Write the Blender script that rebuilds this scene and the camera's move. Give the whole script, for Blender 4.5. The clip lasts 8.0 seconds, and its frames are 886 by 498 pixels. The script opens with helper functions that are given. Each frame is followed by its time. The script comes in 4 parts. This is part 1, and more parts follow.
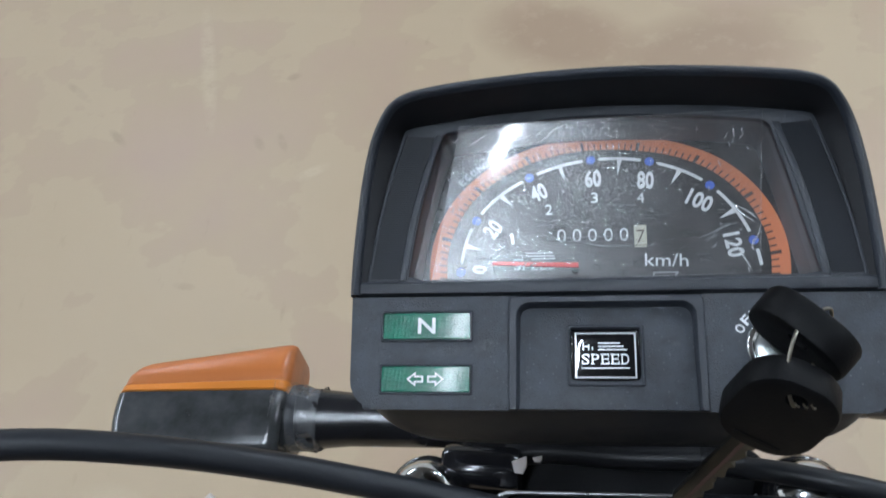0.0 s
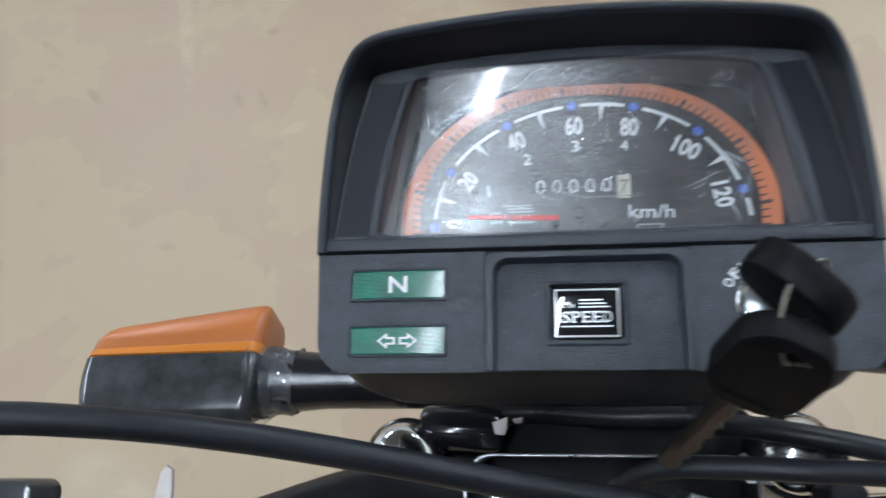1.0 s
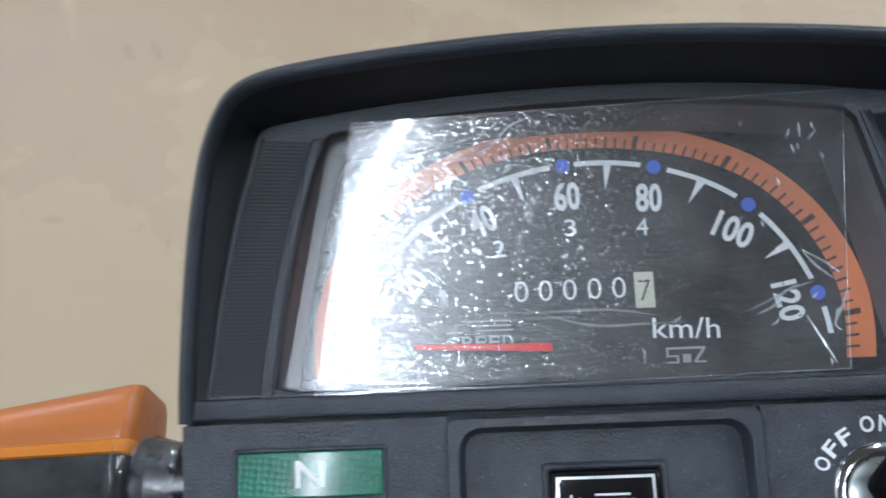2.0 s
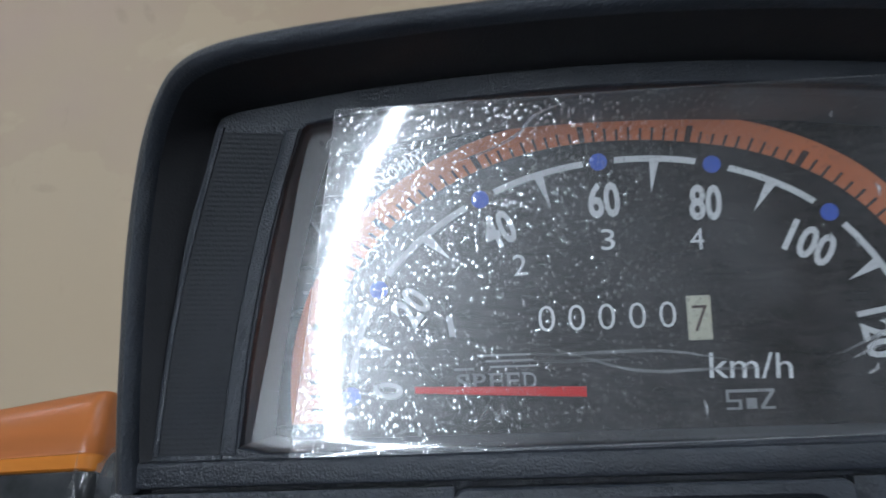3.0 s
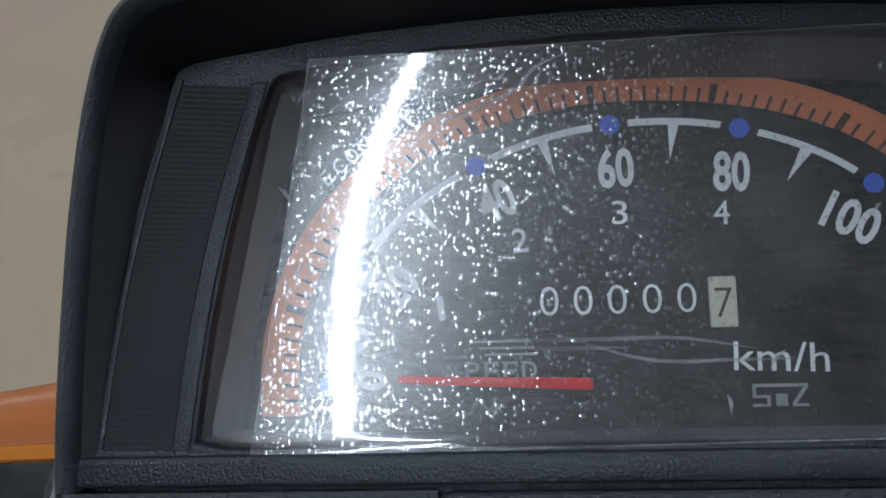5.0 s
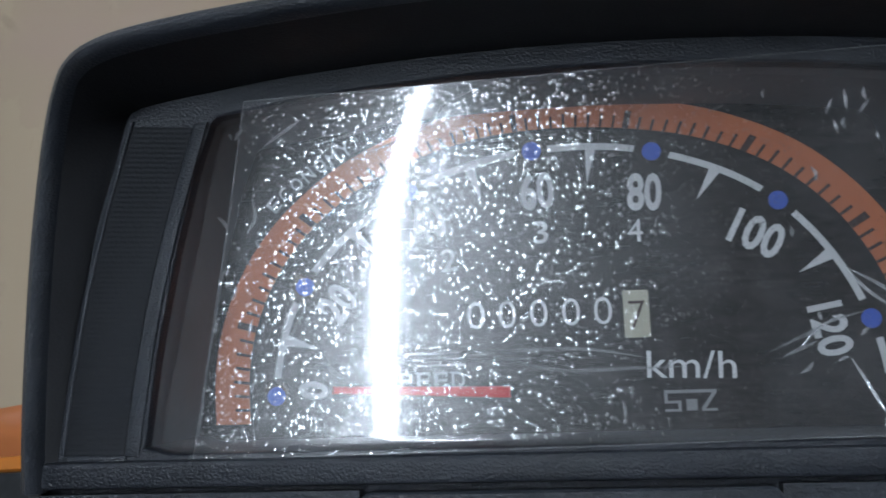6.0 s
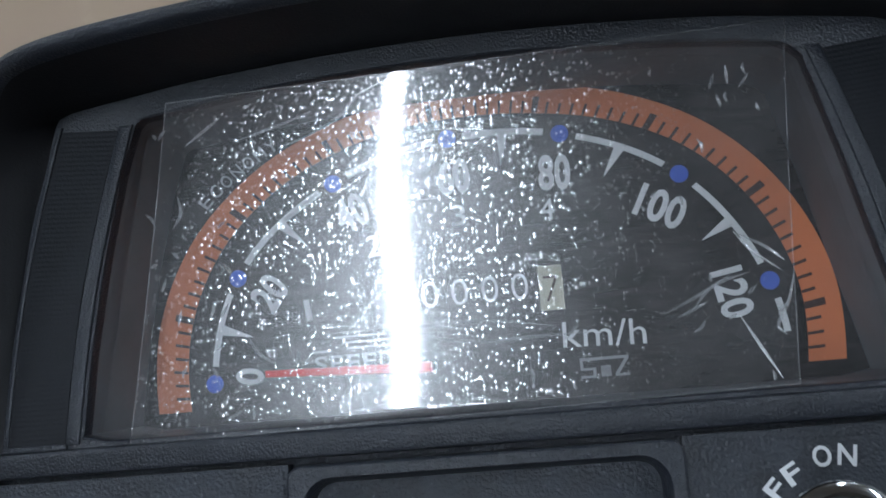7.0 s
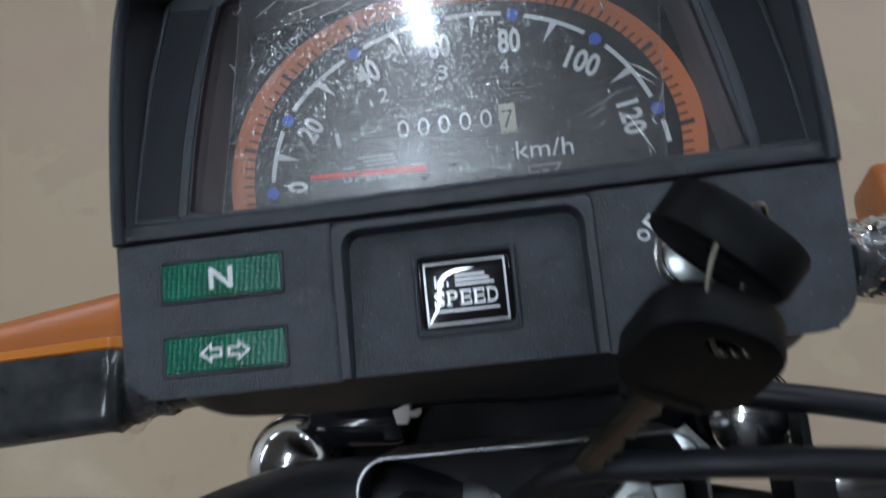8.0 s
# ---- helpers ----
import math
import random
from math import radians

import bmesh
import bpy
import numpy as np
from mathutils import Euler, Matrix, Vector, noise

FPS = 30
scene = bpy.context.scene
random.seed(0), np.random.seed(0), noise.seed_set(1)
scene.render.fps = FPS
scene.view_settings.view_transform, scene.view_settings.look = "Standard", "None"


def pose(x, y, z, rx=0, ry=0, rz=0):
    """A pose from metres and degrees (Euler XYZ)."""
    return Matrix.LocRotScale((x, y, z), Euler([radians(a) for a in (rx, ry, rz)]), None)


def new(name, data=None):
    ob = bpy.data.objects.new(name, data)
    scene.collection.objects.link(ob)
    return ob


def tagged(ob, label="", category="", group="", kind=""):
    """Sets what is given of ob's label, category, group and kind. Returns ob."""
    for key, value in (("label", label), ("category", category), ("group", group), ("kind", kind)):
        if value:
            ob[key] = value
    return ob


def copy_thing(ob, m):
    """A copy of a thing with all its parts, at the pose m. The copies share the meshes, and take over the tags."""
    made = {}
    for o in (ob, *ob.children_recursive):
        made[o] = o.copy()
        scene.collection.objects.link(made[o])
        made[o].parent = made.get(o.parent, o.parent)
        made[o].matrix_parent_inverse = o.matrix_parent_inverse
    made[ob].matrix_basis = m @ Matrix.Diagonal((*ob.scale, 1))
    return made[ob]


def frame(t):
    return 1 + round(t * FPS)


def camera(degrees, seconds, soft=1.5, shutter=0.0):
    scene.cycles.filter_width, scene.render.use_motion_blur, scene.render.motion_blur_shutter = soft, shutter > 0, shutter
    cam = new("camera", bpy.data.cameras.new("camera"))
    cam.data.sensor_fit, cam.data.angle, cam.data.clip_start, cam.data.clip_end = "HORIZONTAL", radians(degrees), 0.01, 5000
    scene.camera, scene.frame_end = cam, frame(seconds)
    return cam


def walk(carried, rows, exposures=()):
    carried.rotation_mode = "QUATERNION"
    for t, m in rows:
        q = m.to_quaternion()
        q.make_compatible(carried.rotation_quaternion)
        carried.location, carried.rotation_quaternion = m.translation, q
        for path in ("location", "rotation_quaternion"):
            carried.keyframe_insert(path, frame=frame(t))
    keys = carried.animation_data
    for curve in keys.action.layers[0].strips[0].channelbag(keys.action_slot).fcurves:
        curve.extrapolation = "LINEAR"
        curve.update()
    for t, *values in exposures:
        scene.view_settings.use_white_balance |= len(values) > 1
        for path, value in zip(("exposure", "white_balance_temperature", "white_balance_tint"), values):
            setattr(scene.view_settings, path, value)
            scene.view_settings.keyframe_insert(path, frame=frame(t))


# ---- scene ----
# ---------- camera ----------
cam = camera(56.0, 8.0, soft=1.6, shutter=0.5)
PATH = [
    (0, -0.0107, -0.1606, 1.2329, 37.31, 7.73, 4.34),
    (0.5, -0.0090, -0.1660, 1.2273, 36.20, 8.26, 3.53),
    (0.8, 0.0005, -0.1570, 1.2253, 34.94, 7.99, 3.26),
    (1, -0.0083, -0.1516, 1.2191, 34.19, 7.51, 3.21),
    (1.2, -0.0312, -0.1344, 1.2004, 33.19, 6.51, 2.44),
    (1.5, -0.0435, -0.1016, 1.1832, 31.22, 4.88, 0.97),
    (1.7, -0.0337, -0.0805, 1.1778, 30.86, 4.03, 0.18),
    (2, -0.0228, -0.0650, 1.1672, 29.67, 3.43, -1.11),
    (2.2, -0.0201, -0.0588, 1.1652, 28.19, 3.00, -1.81),
    (3.3, -0.0261, -0.0348, 1.1281, 27.11, 3.43, -0.62),
    (3.5, -0.0244, -0.0317, 1.1212, 26.87, 2.34, -0.89),
    (4, -0.0243, -0.0283, 1.1184, 27.03, 1.99, -1.27),
    (4.2, -0.0242, -0.0282, 1.1184, 26.61, 2.27, -1.23),
    (5.3, -0.0172, -0.0377, 1.1276, 27.06, 5.31, 0.96),
    (5.5, -0.0115, -0.0381, 1.1286, 27.19, 6.14, 1.34),
    (6, -0.0031, -0.0385, 1.1341, 27.49, 7.11, 0.49),
    (6.5, 0.0067, -0.0411, 1.1342, 26.97, 7.51, -1.04),
    (7, 0.0090, -0.0449, 1.1375, 27.35, 7.76, -2.32),
    (7.3, 0.0099, -0.0516, 1.1405, 26.34, 8.22, -2.66),
    (7.5, 0.0094, -0.0654, 1.1477, 27.39, 7.81, -2.76),
    (7.7, 0.0132, -0.0845, 1.1607, 27.52, 8.13, -2.70),
    (8, 0.0120, -0.1118, 1.1727, 28.37, 7.89, -3.26),
]
EXPOSURES = [(0.0, 0.0), (1.0, 0.06), (1.5, 0.34), (2.2, -0.06), (3.3, -0.56), (5.5, -0.78), (7.0, -0.74), (7.5, -0.75), (8.0, -0.75)]
walk(cam, [(t, pose(x, y, z, rx, ry, rz)) for t, x, y, z, rx, ry, rz in PATH], EXPOSURES)

# ---------- frame of the instrument: x right, y up the dial, z out of it, in mm ----------
TILT_DIAL = 20.0
DIAL = pose(0, 0, 1.0, TILT_DIAL, 0, 0)
MM = 0.001

# ---------- world and lamps ----------
world = bpy.data.worlds.new("world")
world.use_nodes = True
scene.world = world
world.node_tree.nodes["Background"].inputs[0].default_value = (0.8, 0.85, 1.0, 1)
world.node_tree.nodes["Background"].inputs[1].default_value = 0.05
TUBE_POWER = 176.0

# ---------- materials ----------


def mat(name, color, rough=0.5, metal=0.0, spec=0.5):
    m = bpy.data.materials.new(name)
    m.use_nodes = True
    b = m.node_tree.nodes["Principled BSDF"]
    b.inputs["Base Color"].default_value = (*color, 1)
    b.inputs["Roughness"].default_value = rough
    b.inputs["Metallic"].default_value = metal
    b.inputs["Specular IOR Level"].default_value = spec
    return m


def nd(m, kind, **ins):
    n = m.node_tree.nodes.new(kind)
    for k, v in ins.items():
        n.inputs[k.replace("_", " ")].default_value = v
    return n


def ln(m, a, b):
    m.node_tree.links.new(a, b)


def bsdf(m):
    return m.node_tree.nodes["Principled BSDF"]


def coords(m):
    return nd(m, "ShaderNodeTexCoord").outputs["Object"]


def ramp(m, fac, stops):
    r = m.node_tree.nodes.new("ShaderNodeValToRGB")
    e = r.color_ramp.elements
    while len(e) < len(stops):
        e.new(0.5)
    for el, (p, c) in zip(e, stops):
        el.position = p
        el.color = (*c, 1) if len(c) == 3 else c
    ln(m, fac, r.inputs[0])
    return r.outputs[0]


def noise_fac(m, scale, detail=3.0, rough=0.55, vec=None):
    n = nd(m, "ShaderNodeTexNoise", Scale=scale, Detail=detail, Roughness=rough)
    ln(m, vec or coords(m), n.inputs["Vector"])
    return n.outputs["Fac"]


def add_bump(m, fac, strength, distance):
    b = nd(m, "ShaderNodeBump", Strength=strength, Distance=distance)
    ln(m, fac, b.inputs["Height"])
    for s in (bsdf(m),):
        ln(m, b.outputs[0], s.inputs["Normal"])
    return b


def worn(name, color, rough, grain, grain_depth, var=0.25, metal=0.0, spec=0.5, big=60):
    """A surface with a colour that varies at two scales, uneven gloss and a fine relief."""
    m = mat(name, color, rough, metal, spec)
    c = coords(m)
    f1, f2 = noise_fac(m, big, 4, 0.6, c), noise_fac(m, grain, 2, 0.5, c)
    lo, hi = [tuple(max(0, v * k) for v in color) for k in (1 - var, 1 + var)]
    ln(m, ramp(m, f1, [(0.3, lo), (0.7, hi)]), bsdf(m).inputs["Base Color"])
    r = ramp(m, f1, [(0.3, (rough * 0.85,) * 3), (0.75, (min(1, rough * 1.2),) * 3)])
    ln(m, r, bsdf(m).inputs["Roughness"])
    if grain_depth:
        add_bump(m, f2, 0.8, grain_depth)
    return m


BLACK_ABS = worn("grained black plastic", (0.020, 0.0235, 0.031), 0.36, 2500, 0.00027, 0.25, spec=0.5)
LINING = worn("dull black lining", (0.015, 0.015, 0.017), 0.62, 2300, 0.0001, 0.2, spec=0.25)
SHELL_ABS = worn("dull black plastic", (0.0115, 0.0122, 0.015), 0.5, 2500, 0.0001, 0.2, spec=0.35)
PANEL_ABS = worn("grained panel plastic", (0.0262, 0.0306, 0.039), 0.46, 1900, 0.0004, 0.4, spec=0.5, big=150)


def dusty_panel(m, smudges):
    """Pale flecks, dusted on thicker in places, and a few smudges: x, y, half length, half width in mm, turn, colour,
    cover.
    """
    c = coords(m)
    v = nd(m, "ShaderNodeTexVoronoi", Scale=1000.0)
    ln(m, c, v.inputs["Vector"])
    pick = nd(m, "ShaderNodeSeparateColor")
    ln(m, v.outputs["Color"], pick.inputs[0])
    cover = ramp(m, pick.outputs[0], [(0.76, (0, 0, 0)), (1.0, (1, 1, 1))])
    for fac in (ramp(m, v.outputs["Distance"], [(0.16, (1, 1, 1)), (0.34, (0, 0, 0))]), ramp(m, noise_fac(m, 45, 5, 0.7, c), [(0.38, (0.08,) * 3), (0.66, (0.62,) * 3)])):
        k = nd(m, "ShaderNodeMath")
        k.operation = "MULTIPLY"
        ln(m, cover, k.inputs[0])
        ln(m, fac, k.inputs[1])
        cover = k.outputs[0]
    top = bsdf(m).inputs["Base Color"].links[0].from_socket
    layers = [(cover, (0.2, 0.205, 0.21))]
    ragged = noise_fac(m, 500, 5, 0.7, c)
    for x, y, along, wide, turn, color, most in smudges:
        spot = nd(m, "ShaderNodeMapping")
        spot.vector_type = "TEXTURE"
        spot.inputs["Location"].default_value = (x * MM, y * MM, 0.0183)
        spot.inputs["Rotation"].default_value = (0, 0, radians(turn))
        spot.inputs["Scale"].default_value = (along * MM, wide * MM, 0.01)
        ln(m, c, spot.inputs[0])
        far = nd(m, "ShaderNodeVectorMath")
        far.operation = "LENGTH"
        ln(m, spot.outputs[0], far.inputs[0])
        k = nd(m, "ShaderNodeMath")
        k.operation = "MULTIPLY"
        ln(m, ramp(m, far.outputs["Value"], [(0.3, (1, 1, 1)), (1.0, (0, 0, 0))]), k.inputs[0])
        ln(m, ramp(m, ragged, [(0.35, (0, 0, 0)), (0.65, (most,) * 3)]), k.inputs[1])
        layers.append((k.outputs[0], color))
    for fac, color in layers:
        mix = nd(m, "ShaderNodeMixRGB")
        mix.inputs[2].default_value = (*color, 1)
        ln(m, fac, mix.inputs[0])
        ln(m, top, mix.inputs[1])
        top = mix.outputs[0]
    ln(m, top, bsdf(m).inputs["Base Color"])


dusty_panel(PANEL_ABS, [(17.4, -22.9, 3.6, 1.5, 20, (0.007, 0.007, 0.008), 0.9), (20.0, -23.6, 1.6, 1.2, 0, (0.10, 0.10, 0.10), 0.5), (-38.0, -24.5, 4.2, 2.4, 15, (0.11, 0.115, 0.12), 0.6), (-50.0, -26.5, 9.0, 2.0, 3, (0.07, 0.075, 0.08), 0.4), (-5.0, -40.5, 14.0, 2.6, 0, (0.06, 0.065, 0.07), 0.45)])
GROOVE = worn("dark grooved plastic", (0.008, 0.0095, 0.013), 0.5, 2500, 0.0001, 0.2, spec=0.25)
GLOSS_BLACK = worn("glossy black paint", (0.010, 0.010, 0.012), 0.12, 300, 0.00002, 0.2)
SATIN_BLACK = worn("satin black paint", (0.012, 0.012, 0.014), 0.32, 700, 0.0001, 0.25)
RUBBER = worn("black rubber", (0.010, 0.011, 0.014), 0.45, 500, 0.00012, 0.25, spec=0.35)
HOUSING = worn("satin lamp housing", (0.038, 0.040, 0.042), 0.22, 260, 0.00003, 0.4, spec=0.8)
STALK = worn("worn black stalk paint", (0.011, 0.011, 0.013), 0.25, 400, 0.00004, 0.25)
SILVER = worn("silver badge foil", (0.62, 0.62, 0.63), 0.36, 700, 0.0, 0.08, metal=0.4)
BADGE_GLOSS = worn("clear coated black badge", (0.006, 0.006, 0.007), 0.035, 300, 0.0, 0.2, spec=0.7)
CHROME = worn("chrome", (0.72, 0.73, 0.74), 0.12, 300, 0.00001, 0.04, metal=1.0)
STEEL = worn("zinc plated steel", (0.52, 0.55, 0.54), 0.30, 500, 0.00005, 0.12, metal=1.0)
RING_STEEL = worn("tarnished ring steel", (0.36, 0.33, 0.27), 0.3, 600, 0.00004, 0.3, metal=1.0)
KEY_STEEL = worn("dull nickel key", (0.085, 0.082, 0.072), 0.38, 600, 0.00004, 0.2, metal=1.0)
DULL_STEEL = worn("dull chrome rim", (0.24, 0.24, 0.245), 0.3, 500, 0.00005, 0.3, metal=1.0)
MATT_BLACK = worn("matt black finish", (0.006, 0.006, 0.007), 0.6, 900, 0.0001, 0.25, spec=0.2)
KEY_PLASTIC = worn("black key plastic", (0.004, 0.004, 0.0045), 0.55, 1300, 0.0001, 0.25, spec=0.12)
ORANGE = worn("orange print", (0.63, 0.185, 0.072), 0.55, 900, 0.0, 0.1)
BLUE = worn("blue print", (0.05, 0.13, 0.62), 0.5, 900, 0.0, 0.08)
WHITE = worn("white print", (0.78, 0.79, 0.80), 0.55, 900, 0.0, 0.06)
GREY_PRINT = worn("grey print", (0.30, 0.30, 0.31), 0.55, 900, 0.0, 0.1)
RED = worn("red needle paint", (0.78, 0.03, 0.03), 0.4, 900, 0.0, 0.08)
CREAM = worn("cream number wheel", (0.60, 0.58, 0.45), 0.5, 900, 0.0, 0.1)
TICK = worn("dark tick print", (0.06, 0.03, 0.024), 0.6, 900, 0.0, 0.1)
WELL = worn("grey moulding", (0.16, 0.168, 0.18), 0.6, 700, 0.0001, 0.2)
PALE_PLASTIC = worn("pale grey plastic", (0.50, 0.44, 0.41), 0.4, 400, 0.00005, 0.1)


def dial_material():
    m = mat("brushed dark dial", (0.035, 0.031, 0.032), 0.27, spec=0.55)
    c = coords(m)
    mp = nd(m, "ShaderNodeMapping")
    mp.inputs["Scale"].default_value = (130, 900, 300)
    ln(m, c, mp.inputs[0])
    f = noise_fac(m, 1.0, 4, 0.7, mp.outputs[0])
    g = noise_fac(m, 70, 4, 0.65, c)
    mix = nd(m, "ShaderNodeMath")
    mix.operation = "MULTIPLY"
    ln(m, f, mix.inputs[0])
    ln(m, g, mix.inputs[1])
    ln(m, ramp(m, mix.outputs[0], [(0.13, (0.011, 0.010, 0.0102)), (0.26, (0.030, 0.0268, 0.0265)), (0.42, (0.062, 0.055, 0.056))]), bsdf(m).inputs["Base Color"])
    return m


DIAL_FACE = dial_material()


def clear_sheet(name, haze, bubbles, dust_haze, ior=1.65):
    """A thin clear sheet: what is behind shows through, with the mirror of a smooth plastic on it.
    bubbles: height of the small air bubbles under it, which are frosted and mirror more."""
    m = bpy.data.materials.new(name)
    m.use_nodes = True
    t = m.node_tree
    t.nodes.remove(bsdf(m))
    out = t.nodes["Material Output"]
    clear = nd(m, "ShaderNodeBsdfTransparent")
    clear.inputs[0].default_value = (0.93, 0.93, 0.93, 1)
    sharp = nd(m, "ShaderNodeBsdfGlossy", Roughness=0.054)
    mid = nd(m, "ShaderNodeBsdfGlossy", Roughness=0.205)
    wide = nd(m, "ShaderNodeBsdfGlossy", Roughness=0.46)
    grey = nd(m, "ShaderNodeBsdfDiffuse")
    grey.inputs[0].default_value = (0.8, 0.82, 0.85, 1)
    fres = nd(m, "ShaderNodeFresnel", IOR=ior)
    soft, gloss, hazed, all_ = (nd(m, "ShaderNodeMixShader") for _ in range(4))
    soft.inputs[0].default_value = 0.13
    gloss.inputs[0].default_value = haze
    ln(m, mid.outputs[0], soft.inputs[1])
    ln(m, wide.outputs[0], soft.inputs[2])
    ln(m, sharp.outputs[0], gloss.inputs[1])
    ln(m, soft.outputs[0], gloss.inputs[2])
    c = coords(m)
    # pale cover: some dust, plus reflected haze put in as grey colour
    d = ramp(m, noise_fac(m, 55, 6, 0.7, c), [(0.35, (dust_haze * 0.3,) * 3), (0.72, (dust_haze * 1.8,) * 3)])
    ln(m, d, hazed.inputs[0])
    ln(m, clear.outputs[0], hazed.inputs[1])
    ln(m, grey.outputs[0], hazed.inputs[2])
    ln(m, fres.outputs[0], all_.inputs[0])
    ln(m, hazed.outputs[0], all_.inputs[1])
    ln(m, gloss.outputs[0], all_.inputs[2])
    last = all_
    if bubbles:
        wob = nd(m, "ShaderNodeVectorMath")
        wob.operation = "MULTIPLY_ADD"
        nz = nd(m, "ShaderNodeTexNoise", Scale=300.0, Detail=1.0)
        ln(m, c, nz.inputs["Vector"])
        ln(m, nz.outputs["Color"], wob.inputs[0])
        wob.inputs[1].default_value = (0.00025, 0.00025, 0.0)
        ln(m, c, wob.inputs[2])
        v = nd(m, "ShaderNodeTexVoronoi", Scale=1620.0)
        long = nd(m, "ShaderNodeMapping")
        long.inputs["Scale"].default_value = (1.0, 0.8, 1.0)
        ln(m, wob.outputs[0], long.inputs[0])
        ln(m, long.outputs[0], v.inputs["Vector"])
        size = nd(m, "ShaderNodeSeparateColor")
        ln(m, v.outputs["Color"], size.inputs[0])
        patchy = ramp(m, noise_fac(m, 38, 5, 0.7, c), [(0.30, (0.30,) * 3), (0.60, (0.56,) * 3)])
        # the film clings better towards its far side, with fewer blisters and less haze
        across = nd(m, "ShaderNodeSeparateXYZ")
        ln(m, c, across.inputs[0])

        def op(kind, a, b):
            q = nd(m, "ShaderNodeMath")
            q.operation = kind
            for k, val in enumerate((a, b)):
                if isinstance(val, float):
                    q.inputs[k].default_value = val
                else:
                    ln(m, val, q.inputs[k])
            return q.outputs[0]

        loose = ramp(m, op("MULTIPLY", op("ADD", across.outputs[0], 0.055), 9.5), [(0.0, (1, 1, 1)), (0.5, (0.95,) * 3), (0.78, (0.78,) * 3), (1.0, (0.5,) * 3)])
        ln(m, op("MULTIPLY", loose, haze), gloss.inputs[0])
        # round blisters: radius by chance, the larger the steeper
        radius = op("MULTIPLY", op("MULTIPLY", op("POWER", size.outputs[0], 0.7), patchy), loose)
        rest = op("SUBTRACT", op("MULTIPLY", radius, radius), op("MULTIPLY", v.outputs["Distance"], v.outputs["Distance"]))
        b = nd(m, "ShaderNodeBump", Strength=1.0, Distance=bubbles)
        ln(m, op("MAXIMUM", rest, 0.0), b.inputs["Height"])
        frost = nd(m, "ShaderNodeBsdfGlossy", Roughness=0.15)
        ln(m, b.outputs[0], frost.inputs["Normal"])
        more = op("MULTIPLY", op("GREATER_THAN", rest, 0.0), 0.31)
        last = nd(m, "ShaderNodeMixShader")
        ln(m, more, last.inputs[0])
        ln(m, all_.outputs[0], last.inputs[1])
        ln(m, frost.outputs[0], last.inputs[2])
    ln(m, last.outputs[0], out.inputs[0])
    return m


# third number: pale cover, which also paints in reflected brightness
WINDOW = clear_sheet("clear window plastic", 0.95, 0.0, 0.02, 1.46)
FILM = clear_sheet("clinging clear film", 0.49, 0.0001, 0.034, 1.66)  # three surfaces in one
WRINKLE = clear_sheet("creased clear film", 0.5, 0.0, 0.13)
WRAP = clear_sheet("crumpled clear wrap", 0.3, 0.0, 0.07, 1.55)


def lens_material(name, color, rough, cells, relief, trans, spec=0.5, stretch=(1, 1, 1)):
    """Coloured lamp plastic with a moulded relief of small cells."""
    m = mat(name, color, rough, spec=spec)
    b = bsdf(m)
    b.inputs["Transmission Weight"].default_value = trans
    b.inputs["IOR"].default_value = 1.45
    c = coords(m)
    mp = nd(m, "ShaderNodeMapping")
    mp.inputs["Scale"].default_value = stretch
    mp.inputs["Rotation"].default_value = (0, 0, 0 if trans else 0.12)
    ln(m, c, mp.inputs[0])
    v = nd(m, "ShaderNodeTexVoronoi", Scale=cells, Randomness=0.7 if trans else 0.3)
    ln(m, mp.outputs[0], v.inputs["Vector"])
    add_bump(m, v.outputs["Distance"], 0.8, relief)
    ln(m, ramp(m, noise_fac(m, 3.0, 3, 0.6, mp.outputs[0]) if trans else noise_fac(m, 120, 3, 0.6, c), [(0.3, tuple(v * 0.75 for v in color)), (0.7, tuple(min(1, v * 1.2) for v in color))]), b.inputs["Base Color"])
    return m


def coated(m, weight, rough):
    """A smooth clear skin over a moulded relief."""
    bsdf(m).inputs["Coat Weight"].default_value = weight
    bsdf(m).inputs["Coat Roughness"].default_value = rough
    return m


GREEN = lens_material("green lamp lens", (0.0, 0.115, 0.062), 0.26, 820, 0.00026, 0.0, 0.22)
coated(GREEN, 0.28, 0.11)
AMBER = lens_material("amber lens", (0.52, 0.16, 0.045), 0.30, 20, 0.0001, 0.15, stretch=(1, 14, 14))
AMBER_RIM = lens_material("bright amber lens rim", (0.72, 0.23, 0.03), 0.34, 20, 0.0001, 0.15, stretch=(1, 14, 14))


# marks on the floor: place, half length, half width, turn, colour, most cover
SCUFF_DARK, SCUFF_BROWN, SCUFF_PALE = ((0.33, 0.24, 0.165), 0.42), ((0.37, 0.255, 0.172), 0.9), ((0.60, 0.49, 0.35), 0.45)
STAINS = [(x, y, l, w, a, *SCUFF_DARK) for x, y, l, w, a in (
    (-1.172, 1.267, 0.0675, 0.0126, -40), (-1.017, 1.106, 0.045, 0.0126, -45), (-0.623, 1.07, 0.036, 0.0108, -65), (-0.676, 1.071, 0.0315, 0.0126, -60),
    (-0.635, 1.28, 0.0225, 0.0135, 20), (-0.745, 0.696, 0.027, 0.0108, -10), (-0.388, 0.802, 0.045, 0.018, 15))]
STAINS += [(x, y, l, w, a, *SCUFF_BROWN) for x, y, l, w, a in ((-0.026, 1.369, 0.234, 0.144, -28), (0.268, 1.266, 0.27, 0.18, 30))]
